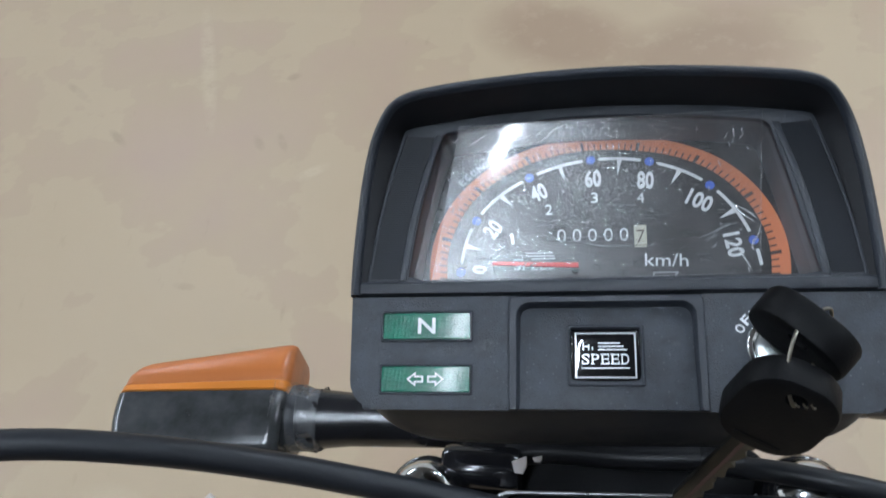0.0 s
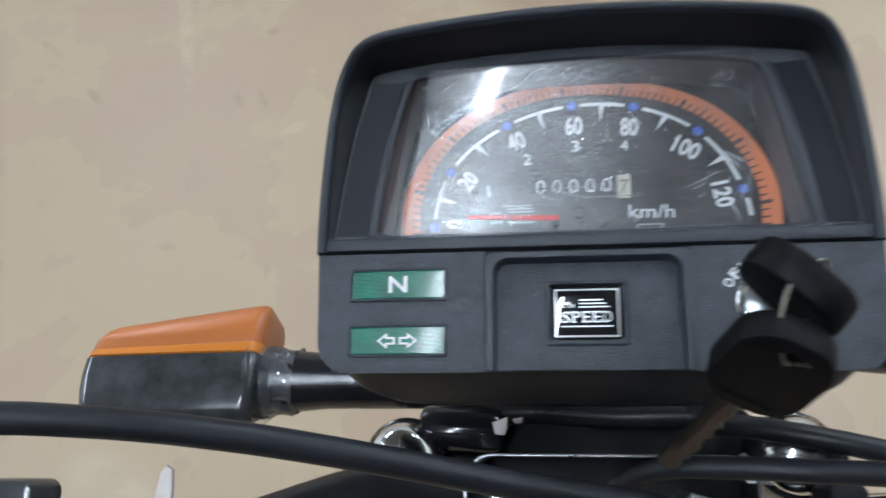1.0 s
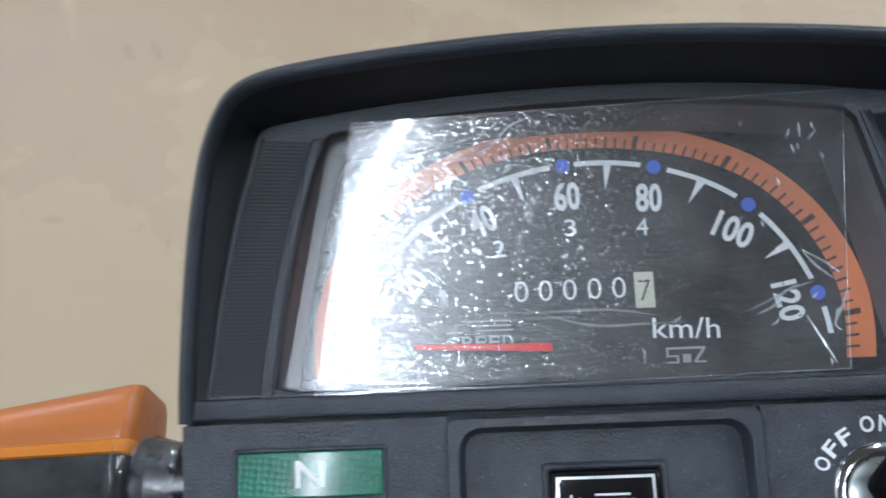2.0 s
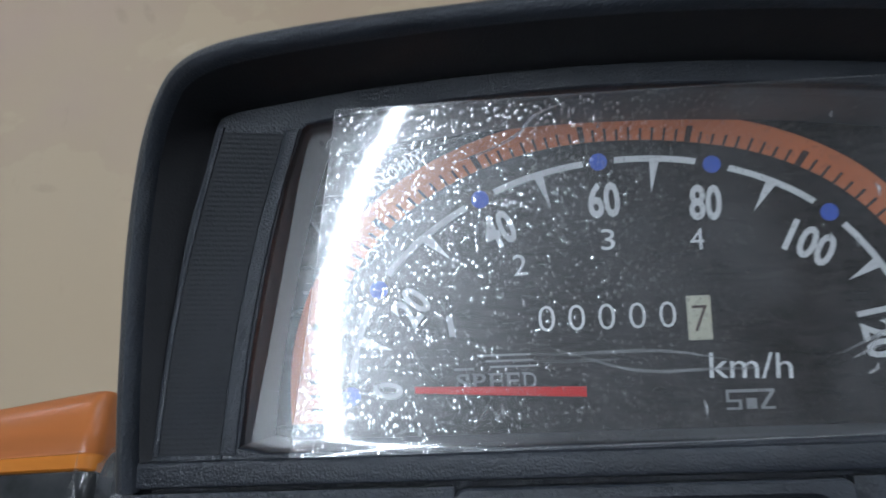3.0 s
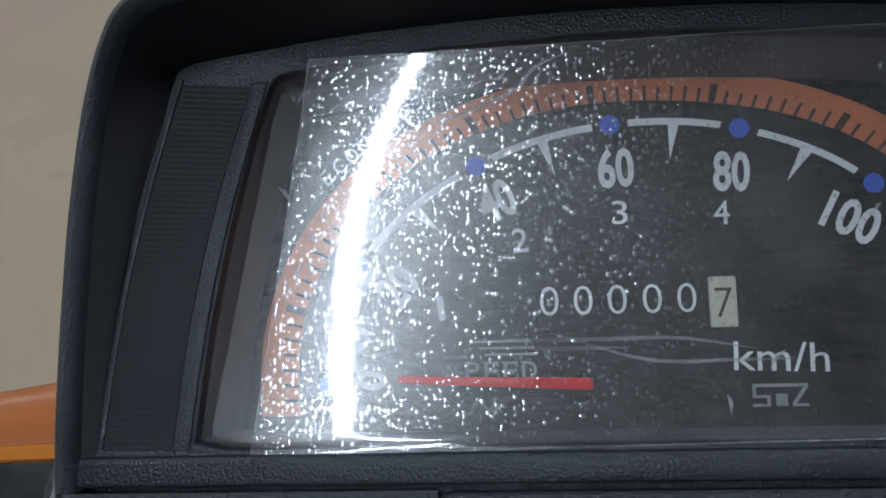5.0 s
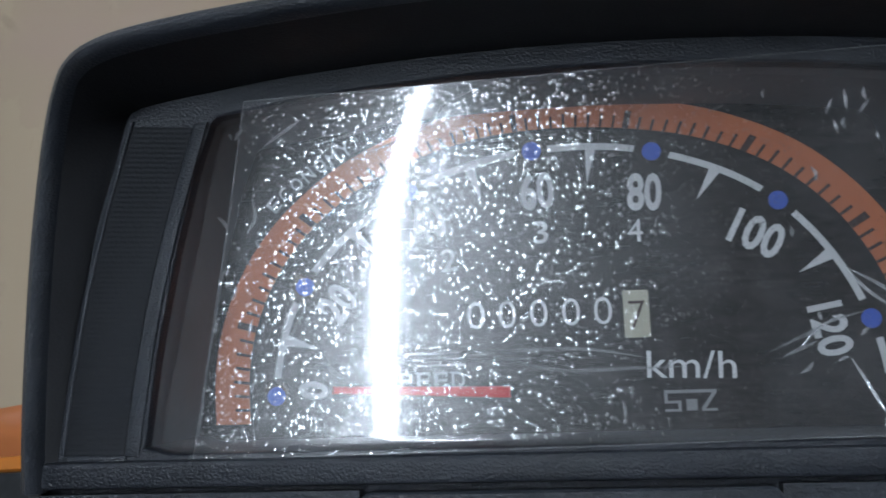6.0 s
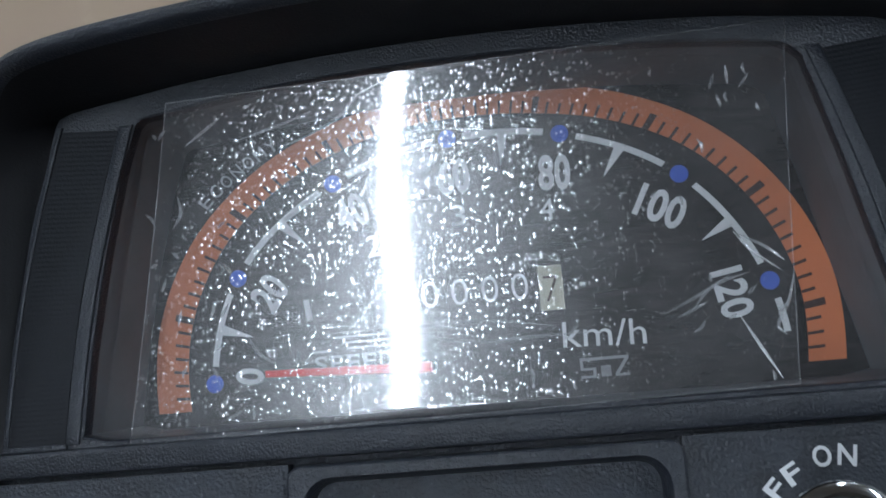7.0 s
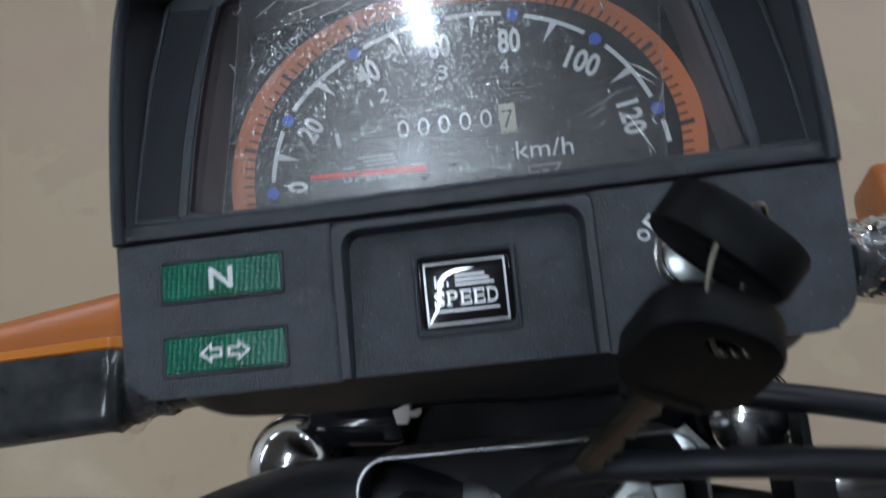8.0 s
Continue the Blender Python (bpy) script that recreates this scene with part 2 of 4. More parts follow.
STAINS += [(x, y, l, w, a, *SCUFF_PALE) for x, y, l, w, a in ((-0.864, 1.35, 0.27, 0.0225, -74), (-0.54, 0.98, 0.045, 0.018, 30), (-0.735, 0.249, 0.099, 0.054, -20), (-0.634, 0.196, 0.09, 0.027, -35))]


def floor_material():
    m = mat("stained beige floor", (0.42, 0.35, 0.27), 0.5)
    c = coords(m)
    big, mid, fine = noise_fac(m, 1.3, 5, 0.6, c), noise_fac(m, 4, 6, 0.5, c), noise_fac(m, 160, 3, 0.6, c)
    a = nd(m, "ShaderNodeMath")
    a.operation = "ADD"
    ln(m, big, a.inputs[0])
    ln(m, mid, a.inputs[1])
    base = ramp(m, a.outputs[0], [(0.72, (0.455, 0.320, 0.232)), (0.98, (0.462, 0.344, 0.232)), (1.25, (0.482, 0.366, 0.244))])
    # scuffs: short dark streaks and a few pale ones
    mp = nd(m, "ShaderNodeMapping")
    mp.inputs["Scale"].default_value = (9, 2.6, 1)
    mp.inputs["Rotation"].default_value = (0, 0, 0.7)
    ln(m, c, mp.inputs[0])
    sc = ramp(m, noise_fac(m, 3.0, 6, 0.55, mp.outputs[0]), [(0.66, (1, 1, 1)), (0.80, (0.88, 0.87, 0.86))])
    mul = nd(m, "ShaderNodeMixRGB")
    mul.blend_type = "MULTIPLY"
    mul.inputs[0].default_value = 1.0
    ln(m, base, mul.inputs[1])
    ln(m, sc, mul.inputs[2])
    top = mul.outputs[0]
    ragged = noise_fac(m, 16, 6, 0.7, c)
    for x, y, along, wide, turn, color, most in STAINS:
        spot = nd(m, "ShaderNodeMapping")
        spot.vector_type = "TEXTURE"
        spot.inputs["Location"].default_value = (x, y, 0)
        spot.inputs["Rotation"].default_value = (0, 0, radians(turn))
        spot.inputs["Scale"].default_value = (along, wide, 1)
        ln(m, c, spot.inputs[0])
        far = nd(m, "ShaderNodeVectorMath")
        far.operation = "LENGTH"
        ln(m, spot.outputs[0], far.inputs[0])
        k = nd(m, "ShaderNodeMath")
        k.operation = "MULTIPLY"
        ln(m, ramp(m, far.outputs["Value"], [(0.45, (1, 1, 1)), (1.0, (0, 0, 0))]), k.inputs[0])
        lo = 0.34 if most < 0.8 else 0.22
        ln(m, ramp(m, ragged, [(lo, (0, 0, 0)), (lo + 0.26, (most,) * 3)]), k.inputs[1])
        mix = nd(m, "ShaderNodeMixRGB")
        mix.inputs[2].default_value = (*color, 1)
        ln(m, k.outputs[0], mix.inputs[0])
        ln(m, top, mix.inputs[1])
        top = mix.outputs[0]
    ln(m, top, bsdf(m).inputs["Base Color"])
    ln(m, ramp(m, mid, [(0.3, (0.38,) * 3), (0.7, (0.6,) * 3)]), bsdf(m).inputs["Roughness"])
    add_bump(m, fine, 0.15, 0.001)
    return m


FLOOR = floor_material()


CEILING = worn("grey ceiling paint", (0.13, 0.13, 0.135), 0.8, 90, 0.0005, 0.06, big=3)
# for the unseen wall behind the rider, darkened to keep reflections dark
DARK_WALL = worn("dark brown for the added reflection wall", (0.02, 0.018, 0.017), 0.6, 90, 0.0005, 0.15, big=3)
PLASTER = worn("off-white plaster", (0.70, 0.68, 0.64), 0.8, 90, 0.0005, 0.06, big=3)


def lamp_material():
    m = mat("fluorescent tube", (0.9, 0.9, 0.9), 0.3)
    b = bsdf(m)
    b.inputs["Emission Color"].default_value = (0.74, 0.86, 1.0, 1)
    b.inputs["Emission Strength"].default_value = TUBE_POWER
    return m


TUBE = lamp_material()

# ---------- builders ----------


def thing(name, label, category, at=(0, 0, 0), group="", matrix=None):
    """A top-level empty. at: its base in the instrument's mm."""
    ob = new(name)
    ob.empty_display_size = 0.01
    ob.matrix_world = matrix if matrix is not None else DIAL @ Matrix.Translation(Vector(at) * MM)
    ob["base"] = list(at)
    return tagged(ob, label, category, group)


def base_of(ob):
    while ob.parent:
        ob = ob.parent
    return Vector(ob["base"])


def part(name, bm, material, parent, label="", smooth=True, scale=MM):
    """Links a bmesh as one mesh under a thing or a part; coordinates in the instrument's mm."""
    o = base_of(parent)
    bmesh.ops.recalc_face_normals(bm, faces=bm.faces)
    me = bpy.data.meshes.new(name)
    for v in bm.verts:
        v.co = (v.co - o) * scale
    bm.to_mesh(me)
    bm.free()
    if smooth:
        me.shade_smooth()
        me.set_sharp_from_angle(angle=radians(38))
    me.materials.append(material)
    ob = new(name, me)
    ob.parent = parent
    if label:
        ob["label"] = label
    return ob


def flat(x, y, h):
    return Vector((x, y, h))


FACE_Z = 18.4  # height of the plate round the window
PANEL_Z = 18.0  # height of the lower panel


def pan(x, y, h):
    return Vector((x, y, PANEL_Z + h))


def inset(pts, d):
    """A closed outline moved inwards by d (counter-clockwise outlines)."""
    n, out = len(pts), []
    for i in range(n):
        a, b, c = (Vector(pts[k % n]) for k in (i - 1, i, i + 1))
        u, w = (b - a).normalized(), (c - b).normalized()
        nu, nw = Vector((-u.y, u.x)), Vector((-w.y, w.x))
        m = (nu + nw)
        m = m / max(0.35, 1 + nu.dot(nw))
        out.append(tuple(b + m * d))
    return out


def box_pts(x0, y0, x1, y1, r=0.0, seg=5, only=None):
    """A rectangle with rounded corners, counter-clockwise from the lower left; only: which corners are round."""
    r = min(r, (x1 - x0) / 2.01, (y1 - y0) / 2.01)
    out = []
    for k, (cx, cy, a0) in enumerate(((x0 + r, y0 + r, 180), (x1 - r, y0 + r, 270), (x1 - r, y1 - r, 0), (x0 + r, y1 - r, 90))):
        if r <= 0 or (only is not None and k not in only):
            out.append(((x0, y0), (x1, y0), (x1, y1), (x0, y1))[k])
            continue
        for j in range(seg + 1):
            a = radians(a0 + 90 * j / seg)
            out.append((cx + r * math.cos(a), cy + r * math.sin(a)))
    return out


def circle_pts(cx, cy, r, n=24, ry=None):
    return [(cx + r * math.cos(2 * math.pi * k / n), cy + (ry or r) * math.sin(2 * math.pi * k / n)) for k in range(n)]


def rings(bm, loops, close=True, cap0=True, cap1=True):
    """Skins a row of vertex loops."""
    made = [[bm.verts.new(p) for p in loop] for loop in loops]
    n = len(made[0])
    for a, b in zip(made, made[1:]):
        for i in range(n if close else n - 1):
            j = (i + 1) % n
            bm.faces.new((a[i], a[j], b[j], b[i]))
    if cap0:
        bm.faces.new(made[0][::-1])
    if cap1:
        bm.faces.new(made[-1])
    return made


def prism(pts, h0, h1, bev=0.0, mp=flat, bm=None):
    """A plate with a bevelled top edge."""
    bm = bm or bmesh.new()
    loops = [[mp(x, y, h0) for x, y in pts], [mp(x, y, h1 - bev) for x, y in pts]]
    if bev:
        loops.append([mp(x, y, h1 - 0.3 * bev) for x, y in inset(pts, 0.3 * bev)])
        loops.append([mp(x, y, h1) for x, y in inset(pts, bev)])
    rings(bm, loops)
    return bm


def ring_plate(outer, inner, h0, h1, bev=0.0, mp=flat):
    """A frame between two outlines with the same number of points."""
    bm = bmesh.new()
    loops = [[mp(x, y, h0) for x, y in outer], [mp(x, y, h1 - bev) for x, y in outer], [mp(x, y, h1) for x, y in inset(outer, bev)],
             [mp(x, y, h1) for x, y in inset(inner, -bev)], [mp(x, y, h1 - bev) for x, y in inner], [mp(x, y, h0) for x, y in inner]]
    rings(bm, loops, cap0=False, cap1=False)
    return bm


def strip(inner, outer, h0, h1, mp=flat, bm=None):
    bm = bm or bmesh.new()
    a = [bm.verts.new(mp(*p, h1)) for p in inner]
    b = [bm.verts.new(mp(*p, h1)) for p in outer]
    c = [bm.verts.new(mp(*p, h0)) for p in inner]
    d = [bm.verts.new(mp(*p, h0)) for p in outer]
    for i in range(len(a) - 1):
        for q in ((a[i], a[i + 1], b[i + 1], b[i]), (a[i + 1], a[i], c[i], c[i + 1]), (b[i], b[i + 1], d[i + 1], d[i]), (c[i + 1], c[i], d[i], d[i + 1])):
            bm.faces.new(q)
    bm.faces.new((a[0], b[0], d[0], c[0]))
    bm.faces.new((b[-1], a[-1], c[-1], d[-1]))
    return bm


def spline(pts, n):
    """n points along a smooth line through pts."""
    p = [Vector(q) for q in pts]
    p = [2 * p[0] - p[1]] + p + [2 * p[-1] - p[-2]]
    out, m = [], len(pts) - 1
    for k in range(n):
        s = k / (n - 1) * m
        i = min(int(s), m - 1)
        u = s - i
        a, b, c, d = p[i : i + 4]
        out.append(0.5 * (2 * b + (c - a) * u + (2 * a - 5 * b + 4 * c - d) * u * u + (3 * b - a - 3 * c + d) * u**3))
    return out


def tube(path, radius, n=14, bm=None, cap=True, radii=None):
    """A round bar along a line of points."""
    bm = bm or bmesh.new()
    path = [Vector(p) for p in path]
    side, loops = None, []
    for i, p in enumerate(path):
        way = (path[min(i + 1, len(path) - 1)] - path[max(i - 1, 0)]).normalized()
        if side is None:
            side = way.orthogonal().normalized()
        side = (side - way * side.dot(way)).normalized()
        up = way.cross(side)
        r = radii[i] if radii else radius
        loops.append([p + (side * math.cos(2 * math.pi * k / n) + up * math.sin(2 * math.pi * k / n)) * r for k in range(n)])
    rings(bm, loops, cap0=cap, cap1=cap)
    return bm


def lathe(profile, origin, axis, n=28, bm=None):
    """Turns (radius, height) pairs about an axis through origin."""
    bm = bm or bmesh.new()
    axis = Vector(axis).normalized()
    s = axis.orthogonal().normalized()
    u = axis.cross(s)
    o = Vector(origin)
    loops = [[o + axis * h + (s * math.cos(2 * math.pi * k / n) + u * math.sin(2 * math.pi * k / n)) * max(r, 0.01) for k in range(n)] for r, h in profile]
    rings(bm, loops)
    return bm


def letters(body, cx, cy, w, h, turn=0.0, z=0.3, mp=flat, bold=0.0, deep=0.12, bm=None):
    """Built-in type, fitted to a width and height, turned about its middle."""
    cu = bpy.data.curves.new("type", "FONT")
    cu.body, cu.offset, cu.extrude, cu.resolution_u = body, bold, 0.02, 3
    tmp = bpy.data.objects.new("type", cu)
    scene.collection.objects.link(tmp)
    dg = bpy.context.evaluated_depsgraph_get()
    me = bpy.data.meshes.new_from_object(tmp.evaluated_get(dg))
    bpy.data.objects.remove(tmp)
    bpy.data.curves.remove(cu)
    co = np.array([v.co for v in me.vertices])
    lo, hi = co.min(0), co.max(0)
    mid = (lo + hi) / 2
    sx, sy = w / (hi[0] - lo[0]), h / (hi[1] - lo[1])
    ca, sa = math.cos(radians(turn)), math.sin(radians(turn))
    own = bmesh.new()
    own.from_mesh(me)
    bpy.data.meshes.remove(me)
    for v in own.verts:
        x, y = (v.co.x - mid[0]) * sx, (v.co.y - mid[1]) * sy
        v.co = mp(cx + x * ca - y * sa, cy + x * sa + y * ca, z + (deep if v.co.z > 0 else 0.0))
    if bm is None:
        return own
    tmp_me = bpy.data.meshes.new("join")
    own.to_mesh(tmp_me)
    own.free()
    bm.from_mesh(tmp_me)
    bpy.data.meshes.remove(tmp_me)
    return bm


# ---------- room ----------


def slab(name, x0, y0, z0, x1, y1, z1, material, label, category):
    bm = bmesh.new()
    rings(bm, [[(x0, y0, z), (x1, y0, z), (x1, y1, z), (x0, y1, z)] for z in (z0, z1)])
    bmesh.ops.recalc_face_normals(bm, faces=bm.faces)
    me = bpy.data.meshes.new(name)
    bm.to_mesh(me)
    bm.free()
    me.materials.append(material)
    return tagged(new(name, me), label, category, kind="structure")


ROOM = (-4.0, -1.65, 4.0, 5.0, 2.806)
slab("floor", ROOM[0], ROOM[1], -0.1, ROOM[2], ROOM[3], 0.0, FLOOR, "beige painted concrete floor with scuffs and stains", "floor")
slab("ceiling", ROOM[0], ROOM[1], ROOM[4], ROOM[2], ROOM[3], ROOM[4] + 0.1, CEILING, "plain grey painted ceiling", "ceiling")
for nm, q in (("wall_west", (ROOM[0] - 0.15, ROOM[1], ROOM[0], ROOM[3])), ("wall_east", (ROOM[2], ROOM[1], ROOM[2] + 0.15, ROOM[3])),
              ("added_wall_south", (ROOM[0] - 0.15, ROOM[1] - 0.15, ROOM[2] + 0.15, ROOM[1])), ("wall_north", (ROOM[0] - 0.15, ROOM[3], ROOM[2] + 0.15, ROOM[3] + 0.15))):
    # the south wall is added dark, in place of light blocked from behind
    slab(nm, q[0], q[1], -0.1, q[2], q[3], ROOM[4] + 0.1, DARK_WALL if nm == "added_wall_south" else PLASTER, "added unseen dark brown wall that keeps reflections dark" if nm == "added_wall_south" else "plain off-white plastered wall", "wall")


def tube_lamp(m):
    t = thing("tube_lamp", "white batten lamp with one lit fluorescent tube", "lamp", group="ceiling tube lamps", matrix=m)
    body = bmesh.new()
    rings(body, [[(x, y, z) for x, y in box_pts(-0.03 + e, -0.765, 0.03 - e, 0.765, 0.008)] for z, e in ((0.055, 0), (0.02, 0), (0.012, 0.012))])
    part("batten", body, WHITE, t, scale=1.0)
    part("tube", tube([(0, -0.74, 0), (0, 0.74, 0)], 0.018, 16), TUBE, t, "lit fluorescent tube", scale=1.0)
    for s in (-1, 1):
        part("holder", lathe([(0.012, -0.012), (0.018, -0.008), (0.018, 0.008), (0.012, 0.012)], (0, s * 0.75, 0.004), (0, 1, 0), 16), WHITE, t, scale=1.0)
    return t


# the lamp over the motorcycle runs a little askew to it and ends just ahead of the dial
LAMP_SLOPE, LAMP_X0, LAMP_END = 0.384, -0.1094, -0.0208
lx = lambda y: LAMP_X0 + LAMP_SLOPE * y
way = math.degrees(math.atan(LAMP_SLOPE))
first_lamp = tube_lamp(pose(lx(LAMP_END - 0.711), LAMP_END - 0.711, 2.75, 0, 0, -way))
# further lamps, unseen and added only to light the room and floor
for ax, ay in ((-2.8, 0.5), (2.2, 0.6), (-2.2, 3.0), (1.0, 1.9), (2.5, 3.4)):
    copy_thing(first_lamp, pose(ax, ay, 2.75, 0, 0, -way))


# ---------- instrument cluster ----------
cluster = thing("instrument_cluster", "black plastic motorcycle speedometer cluster with hooded dial and warning lamps", "speedometer")
# the visor's lip, right half: across, up and height; it rises towards the top
LIP = [(0, 59.6, 39.8), (20, 59.2, 39.5), (40, 58.0, 38.9), (55, 56.7, 37.9), (63.4, 55.4, 36.5), (68.8, 53.4, 34.0), (72.4, 50.2, 31.0), (75.2, 46.0, 28.2), (77.4, 40.0, 26.0), (79.5, 28.0, 24.2), (81.0, 12.0, 22.6), (81.7, 0, 21.6), (81.9, -8, 20.8)]
LOW = [(81.9, -8), (82.0, -18), (81, -30), (78.5, -38), (75, -43.5), (69, -48.2), (60, -50.6), (35, -51.6), (0, -51.8)]
FACE = [(0, 55.8), (20, 55.3), (40, 53.9), (52, 52.4), (60, 51.3), (64.6, 50.4), (66.4, 48.6), (68.4, 41), (71.2, 31), (74.2, 13.4), (76.6, -3.4)]


def mirrored(half):
    return [(-p[0], *p[1:]) for p in half[::-1]] + list(half[1:])


def build_hood():
    """The outer skin with its rounded lip, and the lining that falls from the lip to the face."""
    n = 121
    lip = spline(mirrored(LIP), n)
    face = [p.to_2d() for p in spline([(x, y, 0) for x, y in mirrored(FACE)], n)]
    skin, lining = [], []
    for i in range(n):
        p, z, q = lip[i].to_2d(), lip[i].z, face[i]
        w = (lip[min(i + 1, n - 1)] - lip[max(i - 1, 0)]).to_2d().normalized()
        inw = Vector((w.y, -w.x))
        row = [(p * 0.93, -34), (p * 0.99, -6), (p - inw * 0.2, z - 8), (p, z - 3.4), (p + inw * 0.25, z - 1.5), (p + inw * 0.9, z - 0.45), (p + inw * 1.8, z), (p + inw * 2.6, z - 0.3), (p + inw * 3.2, z - 1.1), (p + inw * 3.5, z - 2.4)]
        skin.append([Vector((a.x, a.y, b)) for a, b in row])
        a = p + inw * 3.5
        row = [(a, z - 2.4), (a.lerp(q, 0.4) + inw * 0.5, (z - 2.4) * 0.6 + FACE_Z * 0.4), (a.lerp(q, 0.8) + inw * 0.3, (z - 2.4) * 0.2 + FACE_Z * 0.8), (q, FACE_Z - 0.3), (q + inw * 0.6, FACE_Z - 0.6)]
        lining.append([Vector((b.x, b.y, c)) for b, c in row])
    out = []
    for loops in (skin, lining):
        bm = bmesh.new()
        rings(bm, loops, close=False, cap0=False, cap1=False)
        out.append(bm)
    return out


hood_bm, lining_bm = build_hood()
hood = part("hood", hood_bm, BLACK_ABS, cluster, "grained black plastic visor round the dial")
part("lining", lining_bm, LINING, hood, "dull black inside of the visor")


WIN = [(-63, -2.8), (63.4, -2.7), (60.2, 12.4), (56, 32.3), (52.6, 46.4), (50.4, 48.6), (38, 50.2), (26.5, 51.2), (9, 52.2), (-9, 52.2), (-28, 51.2), (-40, 49.9), (-47, 48.9), (-52.4, 48.2), (-55.1, 40.3), (-58.4, 26.6), (-61.2, 11.4)]


def build_face():
    """The plate that surrounds the window, sunk inside the hood."""
    outer = [(p.x, p.y) for p in spline([(x, y, 0) for x, y in mirrored(FACE)], 61)]
    outer = outer[::-1]  # counter-clockwise from the right foot
    outer = [(76.6, -3.9)] + outer[1:-1] + [(-76.6, -3.9)]
    mids = [(76.6 - 153.2 * k / 20, -3.9) for k in range(1, 20)][::-1]
    loop = outer + mids
    # the window's edge seen from its middle, at the same bearings
    c = Vector((0, 20))

    def edge(d):
        best = None
        for a, b in zip(WIN, WIN[1:] + WIN[:1]):
            a, b = Vector(a) - c, Vector(b) - c
            e = b - a
            den = d.x * e.y - d.y * e.x
            if abs(den) < 1e-9:
                continue
            t = (a.x * e.y - a.y * e.x) / den
            u = (a.x * d.y - a.y * d.x) / den
            if t > 0 and -1e-6 <= u <= 1 + 1e-6:
                best = t if best is None else min(best, t)
        return c + d * best

    inner = [edge((Vector(p) - c).normalized()) for p in loop]
    bm = bmesh.new()
    rings(bm, [[(x, y, FACE_Z - 2.2) for x, y in loop], [(x, y, FACE_Z) for x, y in loop], [(p.x + (p.x - c.x) * 0.009, p.y + (p.y - c.y) * 0.012, FACE_Z) for p in inner],
               [(p.x + (p.x - c.x) * 0.002, p.y + (p.y - c.y) * 0.003, FACE_Z - 0.25) for p in inner], [(p.x, p.y, FACE_Z - 0.8) for p in inner], [(p.x, p.y, FACE_Z - 2.4) for p in inner]], cap0=False, cap1=False)
    well = bmesh.new()
    rings(well, [[(p.x * (1 + k), p.y * (1 + k), z) for p in inner] for k, z in ((0.0, FACE_Z - 2.4), (0.0, FACE_Z - 4.0), (-0.012, 0.0))], cap0=False, cap1=False)
    return bm, well


face_bm, well_bm = build_face()
part("face_plate", face_bm, BLACK_ABS, cluster, "grained black plate round the dial window")
part("window_well", well_bm, WELL, cluster, "dark grey wall between window and dial")


def build_side(sx):
    """A shallow grooved panel beside the window."""
    lo, hi = (-66.0, -2.9), (-55.6, 46.8)
    lo2, hi2 = (-75.4, -2.9), (-65.2, 47.6)
    rows = 130
    left, right = [], []
    for k in range(rows + 1):
        u = k / rows
        bow = 1.4 * math.sin(math.pi * u)
        h = 0.16 + (0.035 if k % 2 else 0.0)
        left.append((lo2[0] + (hi2[0] - lo2[0]) * u - bow, lo2[1] + (hi2[1] - lo2[1]) * u, h))
        right.append((lo[0] + (hi[0] - lo[0]) * u - bow, lo[1] + (hi[1] - lo[1]) * u, h))
    bm = bmesh.new()
    a = [bm.verts.new((sx * x, y, FACE_Z + h)) for x, y, h in left]
    b = [bm.verts.new((sx * x, y, FACE_Z + h)) for x, y, h in right]
    c = [bm.verts.new((sx * x, y, FACE_Z - 0.2)) for x, y, h in left]
    d = [bm.verts.new((sx * x, y, FACE_Z - 0.2)) for x, y, h in right]
    for i in range(rows):
        bm.faces.new((a[i], a[i + 1], b[i + 1], b[i]))
        bm.faces.new((a[i], c[i], c[i + 1], a[i + 1]))
        bm.faces.new((b[i], b[i + 1], d[i + 1], d[i]))
    bm.faces.new((a[0], b[0], d[0], c[0]))
    bm.faces.new((b[-1], a[-1], c[-1], d[-1]))
    return bm


for sx in (1, -1):
    part("grooved_panel", build_side(sx), GROOVE, cluster, "finely grooved dark panel beside the window", smooth=False)
    for w, x0, dx, y1 in ((0.5, -75.9, 10.3, 48.4), (1.15, -64.7, 10.5, 47.6)):
        mid = [(sx * (x0 + dx * u - 1.4 * math.sin(math.pi * u)), -3.0 + (y1 + 3.0) * u) for u in [k / 16 for k in range(17)]]
        left, right = [(x - w, y) for x, y in mid], [(x + w, y) for x, y in mid]
        part("panel_edge", prism(right + left[::-1], FACE_Z - 0.2, FACE_Z + 0.42, 0.3), BLACK_ABS, cluster, "raised rim of the side panel")
    part("panel_edge", prism(box_pts(sx * -70.6 - 5, -3.7, sx * -70.6 + 5, -2.8), FACE_Z - 0.2, FACE_Z + 0.5, 0.25), BLACK_ABS, cluster, "raised rim of the side panel")

# the dark dial and its print
dial = part("dial_face", prism([(-70, -8), (70, -8), (66, 58), (-66, 58)], -2.0, 0.0), DIAL_FACE, cluster, "dark brushed dial with printed scale", smooth=False)


BAND = [59.0, 60.8, 60.7, 59.2, 56.5, 54.1, 53.3, 54.0, 55.6, 57.9, 59.8, 60.2, 59.0]
BAND_LINE = [p.x for p in spline([(r, 0, 0) for r in BAND], 721)]


def band(deg, k):
    """A point of the scale band: k = 0 on its inner edge, 1 on its outer one."""
    r = BAND_LINE[max(0, min(720, round(deg * 4)))] - (1 - k) * (5.2 + 0.8 * math.cos(radians(deg)) ** 4)
    return (r * math.cos(radians(deg)), r * math.sin(radians(deg)))


ARC = [180 * k / 144 for k in range(145)]
